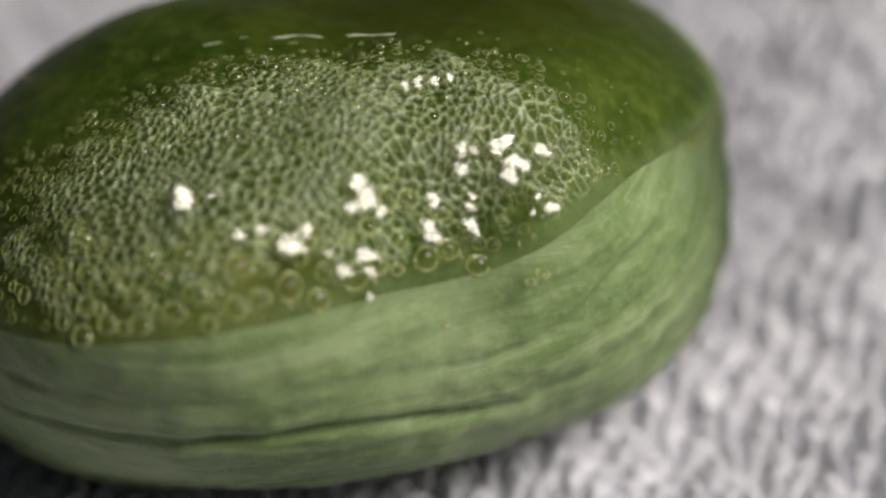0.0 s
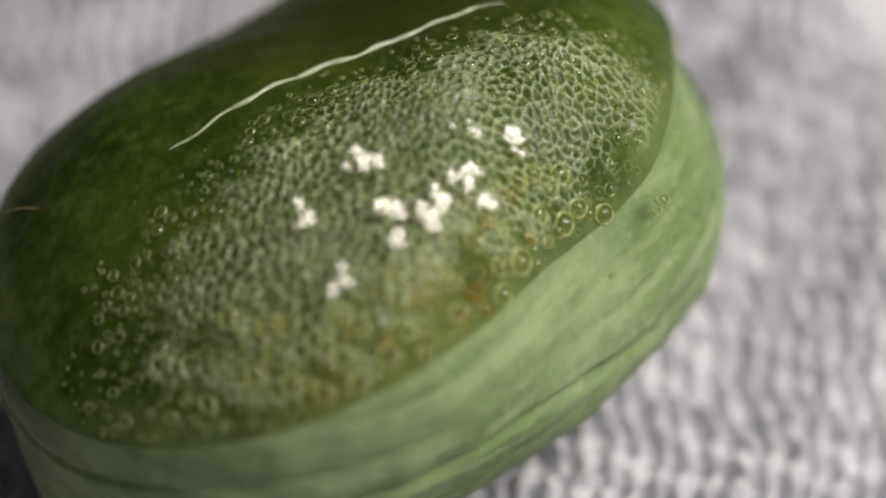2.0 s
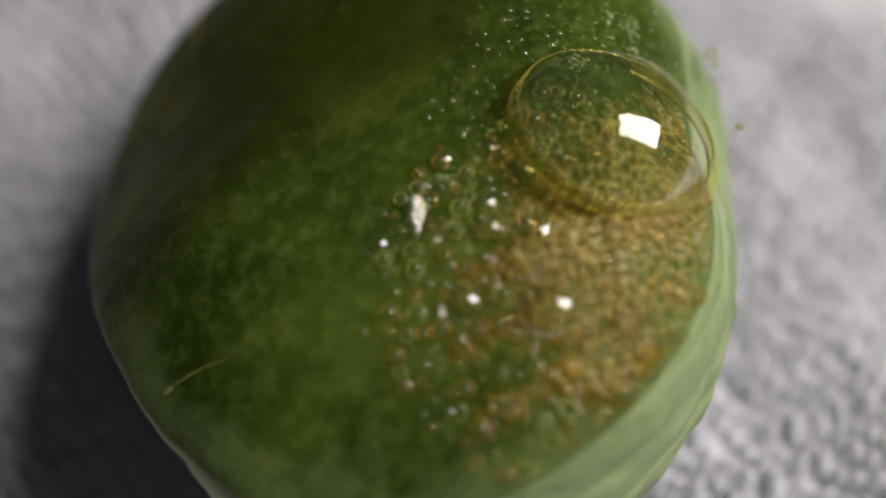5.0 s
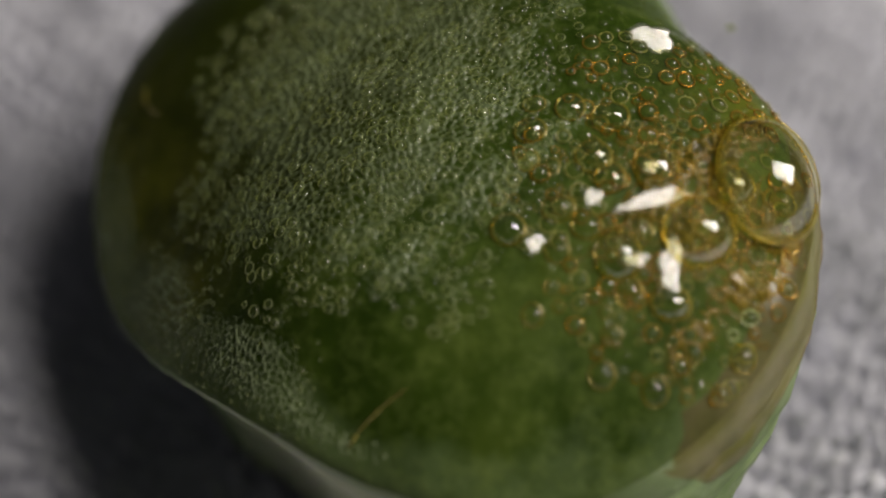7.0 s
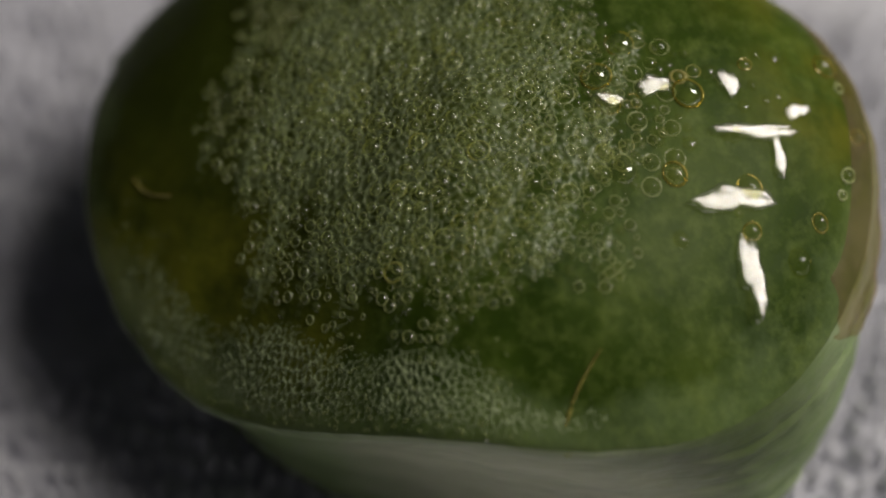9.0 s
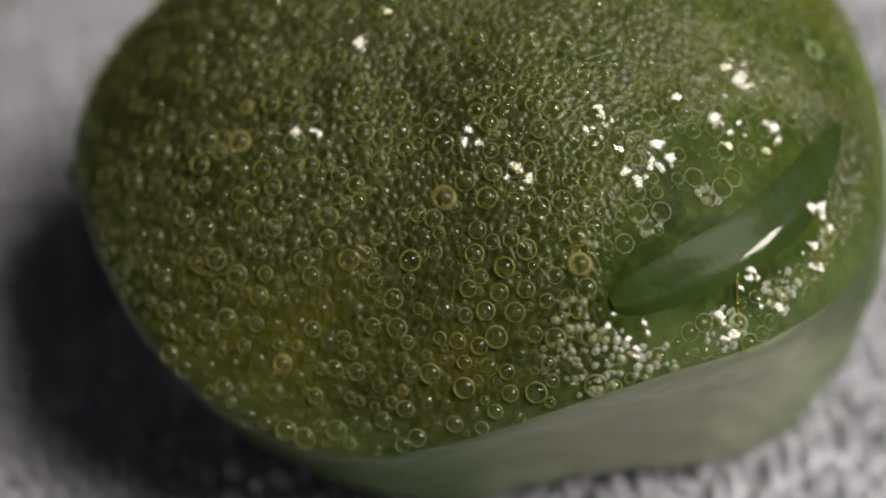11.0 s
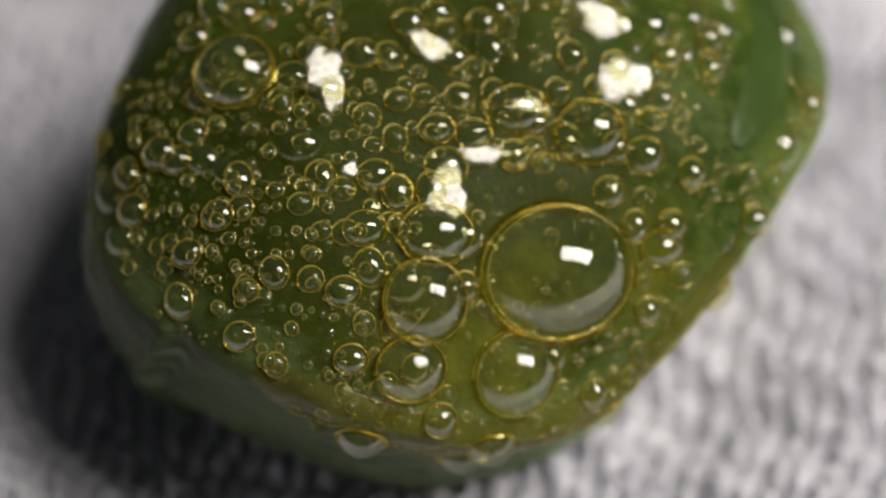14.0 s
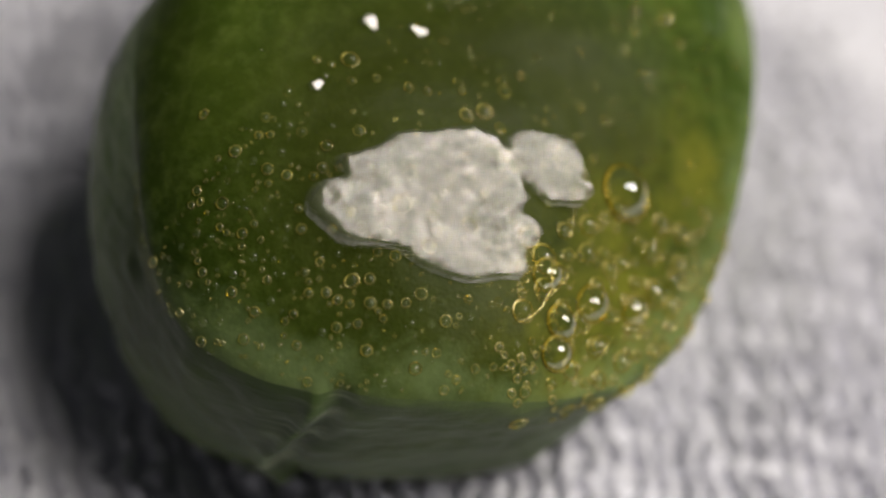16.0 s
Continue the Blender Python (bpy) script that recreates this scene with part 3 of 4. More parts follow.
def tongue(x, y):
    """The smooth lip of gel that stays free of froth."""
    along, across = lip_place(x, y)
    return -0.02 < along < 1.02 and abs(across) < 1.35


def lip_place(x, y):
    """How far along the lip (0 to 1) a place lies, and how far off its middle line, mm."""
    along = (math.degrees(math.atan2(y - CY, x - CX)) % 360 - 150) / 52
    return along, math.hypot(x - CX, y - CY) - 11.9 - 2.6 * along


def front_band(x, y):
    """The strip at the front of the first froth where its bubbles are largest."""
    return -11 < x < 1.6 and face_k(x, y) > 0.80 + 0.02 * math.sin(1.3 * x) and y < -7


def build_foam(piece):
    rng = random.Random(5)
    seeds = [(CX + rr * math.cos(a), CY + rr * math.sin(a)) for rr, n in ((3, 3), (7.5, 8), (12, 12)) for a in [2 * math.pi * (i + rr) / n for i in range(n)]]

    # fine froth of the beginning
    def early(x, y, g):
        d = ((x + 3.0) / 11.4) ** 2 + ((y + 8.3) / 5.9) ** 2 - 0.2 * math.sin(1.3 * x) * math.cos(1.1 * y)
        if front_band(x, y) and g.random() < 0.8:
            return False
        return d < 0.65 or (d < 1.25 and g.random() < (1.25 - d) / 0.6)

    def amber(x, y):
        return math.hypot(x + 7, y + 12.5) < 6 or math.hypot(x + 1, y + 13) < 4
    spots = scatter(rng, 1300, early, 0.10, 0.24, 0.95, 1.2)
    def thinning(x, y, g):
        d = ((x + 3.0) / 11.4) ** 2 + ((y + 8.3) / 5.9) ** 2
        return 0.9 < d < 1.9 and g.random() < 0.5 * (1.9 - d)
    spots += scatter(rng, 220, thinning, 0.05, 0.11, 1.0, 1.6)
    turning = [b for b in spots if amber(b[0], b[1]) and rng.random() < 0.6]
    late = set(turning)

    def green(x, y):
        return 3

    def clear_green(x, y):
        return 3

    def amber_look(x, y):
        return 6 if rng.random() < 0.3 else 3

    def mixed(x, y):
        d = min(math.hypot(x + 8, y + 12) / 7, math.hypot(x + 1.5, y - 8) / 9)
        golden = rng.random() < 0.4 * max(0.0, min(1.0, 1.6 - d))
        shiny = rng.random() < 0.97
        return (4 if shiny else 1) if golden else (3 if shiny else 0)

    for grp in split([b for b in spots if b not in late], seeds):
        if len(grp) > 8:
            gx, gy = middle(grp)
            j = rng.uniform(-0.2, 0.2)
            foam_patch(piece, "fine_froth", grp, green,
                       [(0, 1), (3.4 + j, 1), (5.4 + j, 0.7 if gx > -5 else 0.3), (8.4, 0.65 if gx > -5 else 0.2), (9.6 + j, 0), (16, 0)])
    for grp in split(turning, seeds):
        if len(grp) > 3:
            j = rng.uniform(-0.4, 0.4)
            foam_patch(piece, "golden_froth", grp, amber_look,
                       [(0, 0.2), (1.2 + j, 0.4), (2.6 + j, 1), (5.2 + j, 0.9), (6.6 + j, 0.5), (8.2 + j, 0.2), (9.8, 0), (16, 0)])

    for grp in split(scatter(rng, 420, lambda x, y, g: front_band(x, y), 0.12, 0.28, 0.95, 1.4), seeds):
        if len(grp) > 3:
            j = rng.uniform(-0.3, 0.3)
            foam_patch(piece, "golden_froth", grp, amber_look, [(0, 0.5), (0.9 + j, 0.6), (1.8 + j, 1), (4.6 + j, 1), (5.8 + j, 0.3), (7.0 + j, 0), (16, 0)])

    # froth that spreads over the rest, fine at first, then coarse
    def later(x, y, g):
        return not tongue(x, y) and y > -9 + 0.4 * x

    def core(x, y, g):
        d = math.hypot((x + 3.4) / 8.2, (y - 1.3) / 6.6) - 0.12 * math.sin(0.9 * x) * math.cos(0.8 * y + 1)
        return d < 0.7 or (d < 1.1 and g.random() < (1.1 - d) / 0.4)
    for grp in split(scatter(rng, 2400, core, 0.09, 0.22, 0.80, 1.2), seeds):
        if len(grp) > 5:
            j = rng.uniform(-0.3, 0.3)
            foam_patch(piece, "fine_froth", grp, clear_green, [(0, 0), (4.2 + j, 0.0), (5.6 + j, 0.8), (10.0, 1), (11.4 + j, 0.6), (13.0 + j, 0), (16, 0)])
    for grp in split(scatter(rng, 2000, later, 0.13, 0.38, 0.85, 1.4), seeds):
        if len(grp) > 5:
            gx, gy = middle(grp)
            j = rng.uniform(-0.3, 0.3)
            left = gx > 4
            early_on = math.hypot(gx + 5, gy + 1) < 5
            foam_patch(piece, "froth", grp, mixed,
                       [(0, 0), (6.4 + j, 0.0), (8.2 + j, 0.9 if early_on else 0.0), (9.2, 0.9 if early_on else 0.3), (10.4 + j, 1), (11.7 + j, 0.95), (12.5 + j, 0.6),
                        (13.2 + j, 0.75 if left else 0.45), (14.6 + j, 0.5 if left else 0.1), (16, 0.4 if left else 0)])

    # a milky fringe of the finest froth along the edge
    def fringe(x, y, g):
        th = math.degrees(math.atan2(y - CY, x - CX)) % 360
        return 70 < th < 165 and face_k(x, y) > 0.86 + 0.05 * math.sin(x * 1.7) and g.random() < 0.8 * min(1, (th - 70) / 25) * min(1, (165 - th) / 25)
    for grp in split(scatter(rng, 500, fringe, 0.04, 0.09, 0.9, 1.5), seeds):
        if len(grp) > 5:
            j = rng.uniform(-0.3, 0.3)
            foam_patch(piece, "fine_froth", grp, green, [(0, 0), (4.6 + j, 0), (5.6 + j, 1), (9.6 + j, 1), (10.6 + j, 0), (16, 0)])

    # golden bubbles in the dark liquid that runs to the edge
    def runny(x, y, g):
        d = math.hypot((x + 8.6) / 5.2, (y + 9.2) / 5.0)
        return d < 0.8 or (d < 1.2 and g.random() < 0.4)
    for grp in split(scatter(rng, 800, runny, 0.09, 0.32, 0.95, 1.4), seeds):
        if len(grp) > 3:
            j = rng.uniform(-0.3, 0.3)
            foam_patch(piece, "golden_bubble_field", grp, lambda x, y: 6 if rng.random() < 0.6 else 4,
                       [(0, 0), (2.6 + j, 0), (4.2 + j, 1), (7.8 + j, 1), (9.2 + j, 0), (16, 0)])

    # white clots of froth beside the smooth lip
    def clot(x, y, g):
        along, across = lip_place(x, y)
        d = math.hypot(x + 11.0, y - 6.3)
        beside = -0.1 < along < 0.8 and 1.25 < across < 2.3 and math.sin(along * 31) > -0.1
        return d < 1.1 + 0.4 * math.sin(3 * x) or beside or (0 < along < 0.5 and -2.0 < across < -1.35 and math.sin(along * 25 + 2) > 0.3)
    for grp in split(scatter(rng, 700, clot, 0.05, 0.13, 0.75, 1.5), seeds):
        if len(grp) > 3:
            foam_patch(piece, "white_froth", grp, lambda x, y: 5, [(0, 0), (9.8, 0), (10.6, 1), (12.6, 1), (13.6, 0.2), (14.4, 0), (16, 0)])

    # clear bubbles that fill the gaps of the crowd
    def gaps(x, y, g):
        return y > -3 and face_k(x, y) < 0.975 and not tongue(x, y) and all(math.hypot(x - a, y - b) > c + 0.1 for a, b, c in SWOLLEN)
    for grp in split(scatter(rng, 1300, gaps, 0.13, 0.42, 0.95, 1.4), seeds):
        if len(grp) > 3:
            j = rng.uniform(-0.2, 0.2)
            foam_patch(piece, "bubble_field", grp, lambda x, y: rng.choice((2, 2, 4, 4, 4, 3)),
                       [(0, 0), (10.7 + j, 0), (11.3 + j, 0.9), (12.9 + j, 0.95), (13.8 + j, 0.5), (14.8 + j, 0), (16, 0)])

    # small golden bubbles that stay to the end
    def last(x, y, g):
        return y > 0 and not tongue(x, y) and (x > 5 or y > 8 or g.random() < 0.3)
    for grp in split(scatter(rng, 900, last, 0.05, 0.22, 1.1, 3.0), seeds):
        if len(grp) > 3:
            j = rng.uniform(-0.3, 0.3)
            foam_patch(piece, "golden_bubble_field", grp, lambda x, y: 2, [(0, 0), (12.2 + j, 0), (13.6 + j, 1), (16, 1)])


# bubbles that swell and join before the great ones: x, y, radius in mm
SWOLLEN = ((3.0, 11.5, 1.2), (-1.6, 11.3, 1.3), (-7.3, 9.8, 1.25), (-1.7, 12.2, 0.8), (-5.5, 5.0, 1.9), (-1.8, 3.7, 1.8), (1.4, 3.9, 1.2),
           (-6.4, 2.3, 1.3), (-8.0, 7.6, 0.9), (-6.7, 7.2, 0.7), (0.6, 9.8, 1.0), (-5.8, 8.6, 0.75), (4.1, 7.5, 1.1), (-8.3, 6.1, 0.7),
           (-8.8, 4.7, 0.7), (-1.5, 9.6, 0.7), (-11.4, 1.5, 0.9), (-11.1, -0.9, 0.9), (-0.1, 1.3, 0.8), (-10.8, 6.9, 0.6), (-7.3, 8.9, 0.6),
           (0.6, 12.0, 0.7), (-13.1, 5.9, 0.6), (-14.9, 3.9, 0.55), (-5.1, 10.6, 0.6), (-9.2, 8.7, 0.5), (-8.4, 2.8, 0.6), (-6.1, 0.0, 0.6),
           (-2.0, 1.0, 0.5), (-7.6, 0.5, 0.6), (3.2, 9.6, 0.65), (4.2, 5.7, 0.6))


def build_bubbles(piece):
    # the honeycomb of larger bubbles at the front of the first froth
    rng = random.Random(8)

    def front(x, y, g):
        return front_band(x, y) and all(math.hypot(x - a, y - b) > c + 0.3 for a, b, c in wide)
    wide = ((-3.5, -11.9, 0.42), (-1.5, -11.1, 0.45), (0.8, -10.0, 0.4), (2.5, -9.8, 0.36), (-6.4, -12.3, 0.4), (-5.1, -11.6, 0.4), (-6.8, -11.2, 0.36))
    for x, y, r in list(wide) + scatter(rng, 260, front, 0.20, 0.36, 0.92, 1.0):
        t1 = rng.uniform(1.2, 3.4) - (0.5 if r > 0.55 else 0)
        bubble(piece, r, [(0, x, y, 0.45 if r > 0.55 else 0.9), (0.45, x, y, 0.95)] + span(x, y, 0, 0, t1, t1 + 0.5)[1:], False, "clear liquid bubble with a pale rim")
    # two large ones that swell over the edge and shrink away
    bubble(piece, 3.6, [(0, -3.4, -9.0, 0), (4.2, -3.4, -9.0, 0), (5.4, -3.4, -9.0, 1), (5.9, -3.4, -9.0, 0.95), (6.4, -3.4, -8.8, 0.2), (16, -3.4, -8.8, 0)])
    bubble(piece, 2.1, [(0, -6.5, -12.0, 0), (4.4, -6.5, -12.0, 0), (5.6, -6.6, -12.0, 1.0), (7.0, -8.2, -11.6, 1.0), (8.0, -8.8, -11.2, 0.75), (9.0, -9.0, -11.0, 0), (16, -9.0, -11.0, 0)])
    # wet beads on the skin's rim
    for x, y, r in ((4.6, -10.2, 0.22), (4.2, -10.5, 0.14), (1.4, -12.2, 0.12), (-9.6, -12.2, 0.2), (-12.4, -10.6, 0.28), (-12.9, -10.0, 0.18)):
        bubble(piece, r, [(0, x, y, 1), (16, x, y, 1)], False, "small clear bead of liquid")
    for x, y, r in ((-8.1, -7.9, 0.8), (-10.2, -9.1, 1.2), (-10.8, -6.4, 0.8), (-8.6, -10.4, 0.75), (-7.6, -5.9, 0.6), (-9.2, -4.6, 0.5), (-6.2, -6.6, 0.6), (-12.2, -8.0, 0.6)):
        bubble(piece, r, span(x, y, 4.2, 5.6, 7.8, 9.2))
    rng = random.Random(3)

    def swell(x, y, g):
        return math.hypot(x + 9, y + 8.5) < 6 and math.hypot(x + 3.4, y + 9) > 3.7 and math.hypot(x + 6.4, y + 12.1) > 2.3
    for x, y, r in scatter(rng, 46, swell, 0.2, 0.55, 1.2, 1.6):
        bubble(piece, r, span(x, y, 4.0 + rng.random(), 5.4, 8.0 + rng.random(), 9.6))
    taken = []
    # the great ones
    taken += [(-3.3, 7.9, 2.4), *SWOLLEN]
    rng = random.Random(17)
    for x, y, r in SWOLLEN:
        t0, t1 = 11.15 + 0.15 * max(0, r - 0.8) + rng.uniform(-0.2, 0.2), rng.uniform(12.7, 13.2)
        bubble(piece, r, [(0, x, y, 0), (t0, x, y, 0), (t0 + 0.6, x, y, 0.85), (t0 + 1.0, x, y, 1), (t1, x, y, 1), (t1 + 0.5, x, y, 0), (16, x, y, 0)])
    bubble(piece, 2.6, [(0, -2.7, 7.8, 0), (11.6, -2.7, 7.8, 0), (12.05, -2.4, 7.6, 0.8), (12.2, -2.5, 7.7, 0.96), (12.4, -2.7, 7.8, 0.98), (13.0, -3.8, 8.1, 1.0), (13.6, -3.8, 8.2, 1.0), (14.1, -3.8, 8.25, 0.97), (14.5, -3.7, 8.3, 0.9), (14.9, -3.6, 8.2, 0), (16, -3.6, 8.2, 0)])
    bubble(piece, 1.7, span(-3.5, 8.0, 14.4, 14.75, 15.2, 15.6))
    bubble(piece, 1.0, span(-3.7, 8.0, 15.1, 15.45, 16, 16))
    bubble(piece, 1.45, span(6.2, 0.7, 12.3, 12.8, 14.1, 14.6))
    for x, y, r in ((0.1, 6.9, 0.85), (0.7, 8.7, 0.85), (1.5, 10.3, 0.8)):
        bubble(piece, r, span(x, y, 14.3, 14.8, 15.3, 15.7))
    bubble(piece, 0.5, span(1.0, 8.8, 15.3, 15.7, 16, 16))
    bubble(piece, 1.5, [(0, 2.1, 7.1, 0), (11.6, 2.1, 7.1, 0), (12.4, 2.1, 7.1, 0.5), (12.7, 2.1, 7.1, 1), (13.2, 1.4, 9.0, 1), (14.6, 1.0, 9.1, 0.95), (15.3, 1.0, 9.1, 0), (16, 1.0, 9.1, 0)])
    bubble(piece, 1.6, [(0, -1.2, 10.6, 0), (11.9, -1.2, 10.6, 0), (12.8, -1.2, 10.6, 0.8), (13.2, -1.7, 10.9, 1), (14.0, -1.85, 10.7, 0.9), (14.9, -1.85, 10.7, 0), (15.5, -1.85, 10.7, 0), (16, -1.85, 10.7, 0)])
    # the crowd round them, close packed
    rng = random.Random(11)

    def clear(x, y, g):
        return y > -2.5 and face_k(x, y) < 0.965 and not tongue(x, y) and all(math.hypot(x - a, y - b) > c * 0.97 + 0.3 for a, b, c in taken)
    crowd = scatter(rng, 60, clear, 0.6, 1.0, 0.97, 1.5)
    taken += crowd
    crowd = crowd + scatter(rng, 400, clear, 0.22, 0.65, 0.97, 1.5)
    for x, y, r in crowd:
        t0 = 11.3 - 0.4 * r + rng.uniform(-0.3, 0.3)
        t1 = rng.uniform(13.2, 14.0) if r > 0.6 else rng.uniform(13.6, 14.6)
        bubble(piece, r, span(x, y, t0, t0 + 0.65, t1, t1 + 0.6))
    def beads(x, y, g):
        return y > -2 and face_k(x, y) < 0.955 and not tongue(x, y) and (x > 2 or g.random() < 0.6)
    for x, y, r in scatter(rng, 260, beads, 0.12, 0.32, 1.05, 1.4):
        t0 = rng.uniform(11.5, 12.6)
        t1 = rng.uniform(14.6, 15.6)
        bubble(piece, r, span(x, y, t0, t0 + 0.6, t1, t1 + 0.5))
    rng = random.Random(29)

    def after(x, y, g):
        return y > -2 and face_k(x, y) < 0.97 and not tongue(x, y) and math.hypot(x + 3.8, y - 8.1) > 2.8 and all(math.hypot(x - a, y - b) > c + 0.2 for a, b, c in standing)
    standing = ((1.4, 9.0, 1.6), (-1.7, 10.9, 1.7), *[c for c in crowd if c[2] > 0.45])
    for x, y, r in scatter(rng, 210, after, 0.22, 0.62, 1.0, 1.6):
        t0, t1 = rng.uniform(12.5, 13.0), rng.uniform(14.0, 14.8)
        bubble(piece, r, span(x, y, t0, t0 + 0.5, t1, t1 + 0.6))
    for x, y, r in ((0.24, 7.2, 1.2), (1.7, 10.6, 1.2)):
        bubble(piece, r, span(x, y, 12.9, 13.6, 14.5, 15.3, 0.2, 0.1))
    for x, y, r in ((2.7, 6.9, 0.7), (-3.3, 3.65, 1.0), (-5.8, 4.55, 1.2), (-7.8, 7.7, 0.75), (1.4, 6.0, 0.6), (-0.45, 5.3, 0.75), (-3.6, 4.9, 0.5)):
        s = 0.3 * math.sin(x * 5 + y)
        bubble(piece, r, span(x, y, 13.0 + s, 13.8 + s, 14.7 + s, 15.5 + s))
    rng = random.Random(21)

    def corner(x, y, g):
        return math.hypot(x + 1.5, y - 11) < 4.5 and y > 8 - 0.1 * x
    for x, y, r in scatter(rng, 170, corner, 0.10, 0.40, 1.02, 1.8):
        bubble(piece, r, span(x, y, 13.5 + rng.random(), 15.0, 16, 16))
    for x, y, r in ((1.18, 9.2, 0.6), (0.0, 10.3, 0.7), (1.57, 10.4, 0.62), (2.3, 11.0, 0.62), (-1.7, 10.8, 0.6), (-3.0, 10.6, 0.5), (-4.6, 10.2, 0.45)):
        bubble(piece, r, span(x, y, 14.6, 15.4, 16, 16))


# ---- liquid: glint pools tilted to suit the camera, sheets and bubbles that run over the rim ----
GLINT_TILT = Vector((0.355, -0.476, 0.805))  # tilt fitted to the camera's view, so a pool mirrors the window lamp into it
GLINT_SHIFT = 0.0107  # change of that tilt over a millimetre, following the lines to lamp and camera


def pool(piece, x, y, a, b, turned, t, rows):
    """A flat pool of liquid with an uneven outline, half axes a and b in mm, tilted at t to mirror the lamp at the
    camera; rows: seconds and how far it stands out.
    """
    spin = Matrix.Rotation(-radians(turn(t)), 3, "Z")
    at = spin.transposed() @ Vector((x, y, 0))
    n = (spin @ (GLINT_TILT - GLINT_SHIFT * at)).normalized()
    u = spin @ Vector((1, 0, 0))
    u = (u - n * u.dot(n)).normalized()
    w = n.cross(u)
    c, d = math.cos(radians(-turned)), math.sin(radians(-turned))
    u, w = u * c + w * d, w * c - u * d
    seed = x * 3.7 + y * 5.1
    verts, cols = [], 44
    rings = (0.02, 0.25, 0.5, 0.7, 0.85, 0.95, 1.0, 1.05)
    for q in rings:
        for k in range(cols):
            g = 2 * math.pi * k / cols
            edge = 1 + 0.17 * math.sin(2 * g + seed) + 0.13 * math.sin(3 * g + 2 * seed) + 0.08 * math.sin(5 * g - seed) + 0.05 * math.sin(9 * g + 3 * seed) + 0.03 * math.sin(14 * g)
            high = 0.04 * (1 - q**8) - (0.7 if q > 1 else 0)
            verts.append((u * (a * q * edge * math.cos(g)) + w * (b * q * edge * math.sin(g)) + n * high) * MM)
    ob = child("glint_pool", mesh_from("glint_pool", verts, grid_faces(len(rings), cols, True), WRINKLED if a > 1.6 else STILL), piece, "flat patch of clear liquid tilted to glint at the camera")
    place = Vector((x, y, float(face_z(x, y))))
    slope = n.angle(face_normal(x, y))
    lift = 0.08 + min(0.45, 0.55 * max(a, b) * math.sin(slope)) + (0.32 if t < 5 else 0)
    MOVES.append((ob, [(s, Matrix.Translation((place + n * (lift - 1.9 * (1 - up))) * MM)) for s, up in rows]))


def pools(piece, t, born, gone, spots, blobs=0):
    """Glint pools, placed to fit the camera's view, that stand between born and gone; blobs: each as so many small
    ones.
    """
    rng = random.Random(int(t * 10))
    for x, y, a, b, turned in spots:
        j = rng.uniform(-0.1, 0.1)
        rows = [(0, 1)] if born <= 0 else [(0, 0), (born - 0.15 + j, 0), (born + 0.1 + j, 1)]
        rows += [(16, 1)] if gone >= 16 else [(gone - 0.05 + j, 1), (gone + 0.2 + j, 0), (16, 0)]
        for _ in range(max(1, int(blobs * (a * b) ** 0.5))):
            if blobs:
                e, f, r = rng.uniform(-1, 1) * a, rng.uniform(-1, 1) * b, rng.uniform(0.12, 0.38) * (1 if t < 5 else 0.62)
                pool(piece, x + e, y + f, r * rng.uniform(0.8, 1.5), r, rng.uniform(0, 180), t, rows)
            else:
                pool(piece, x, y, a, b, turned, t, rows)


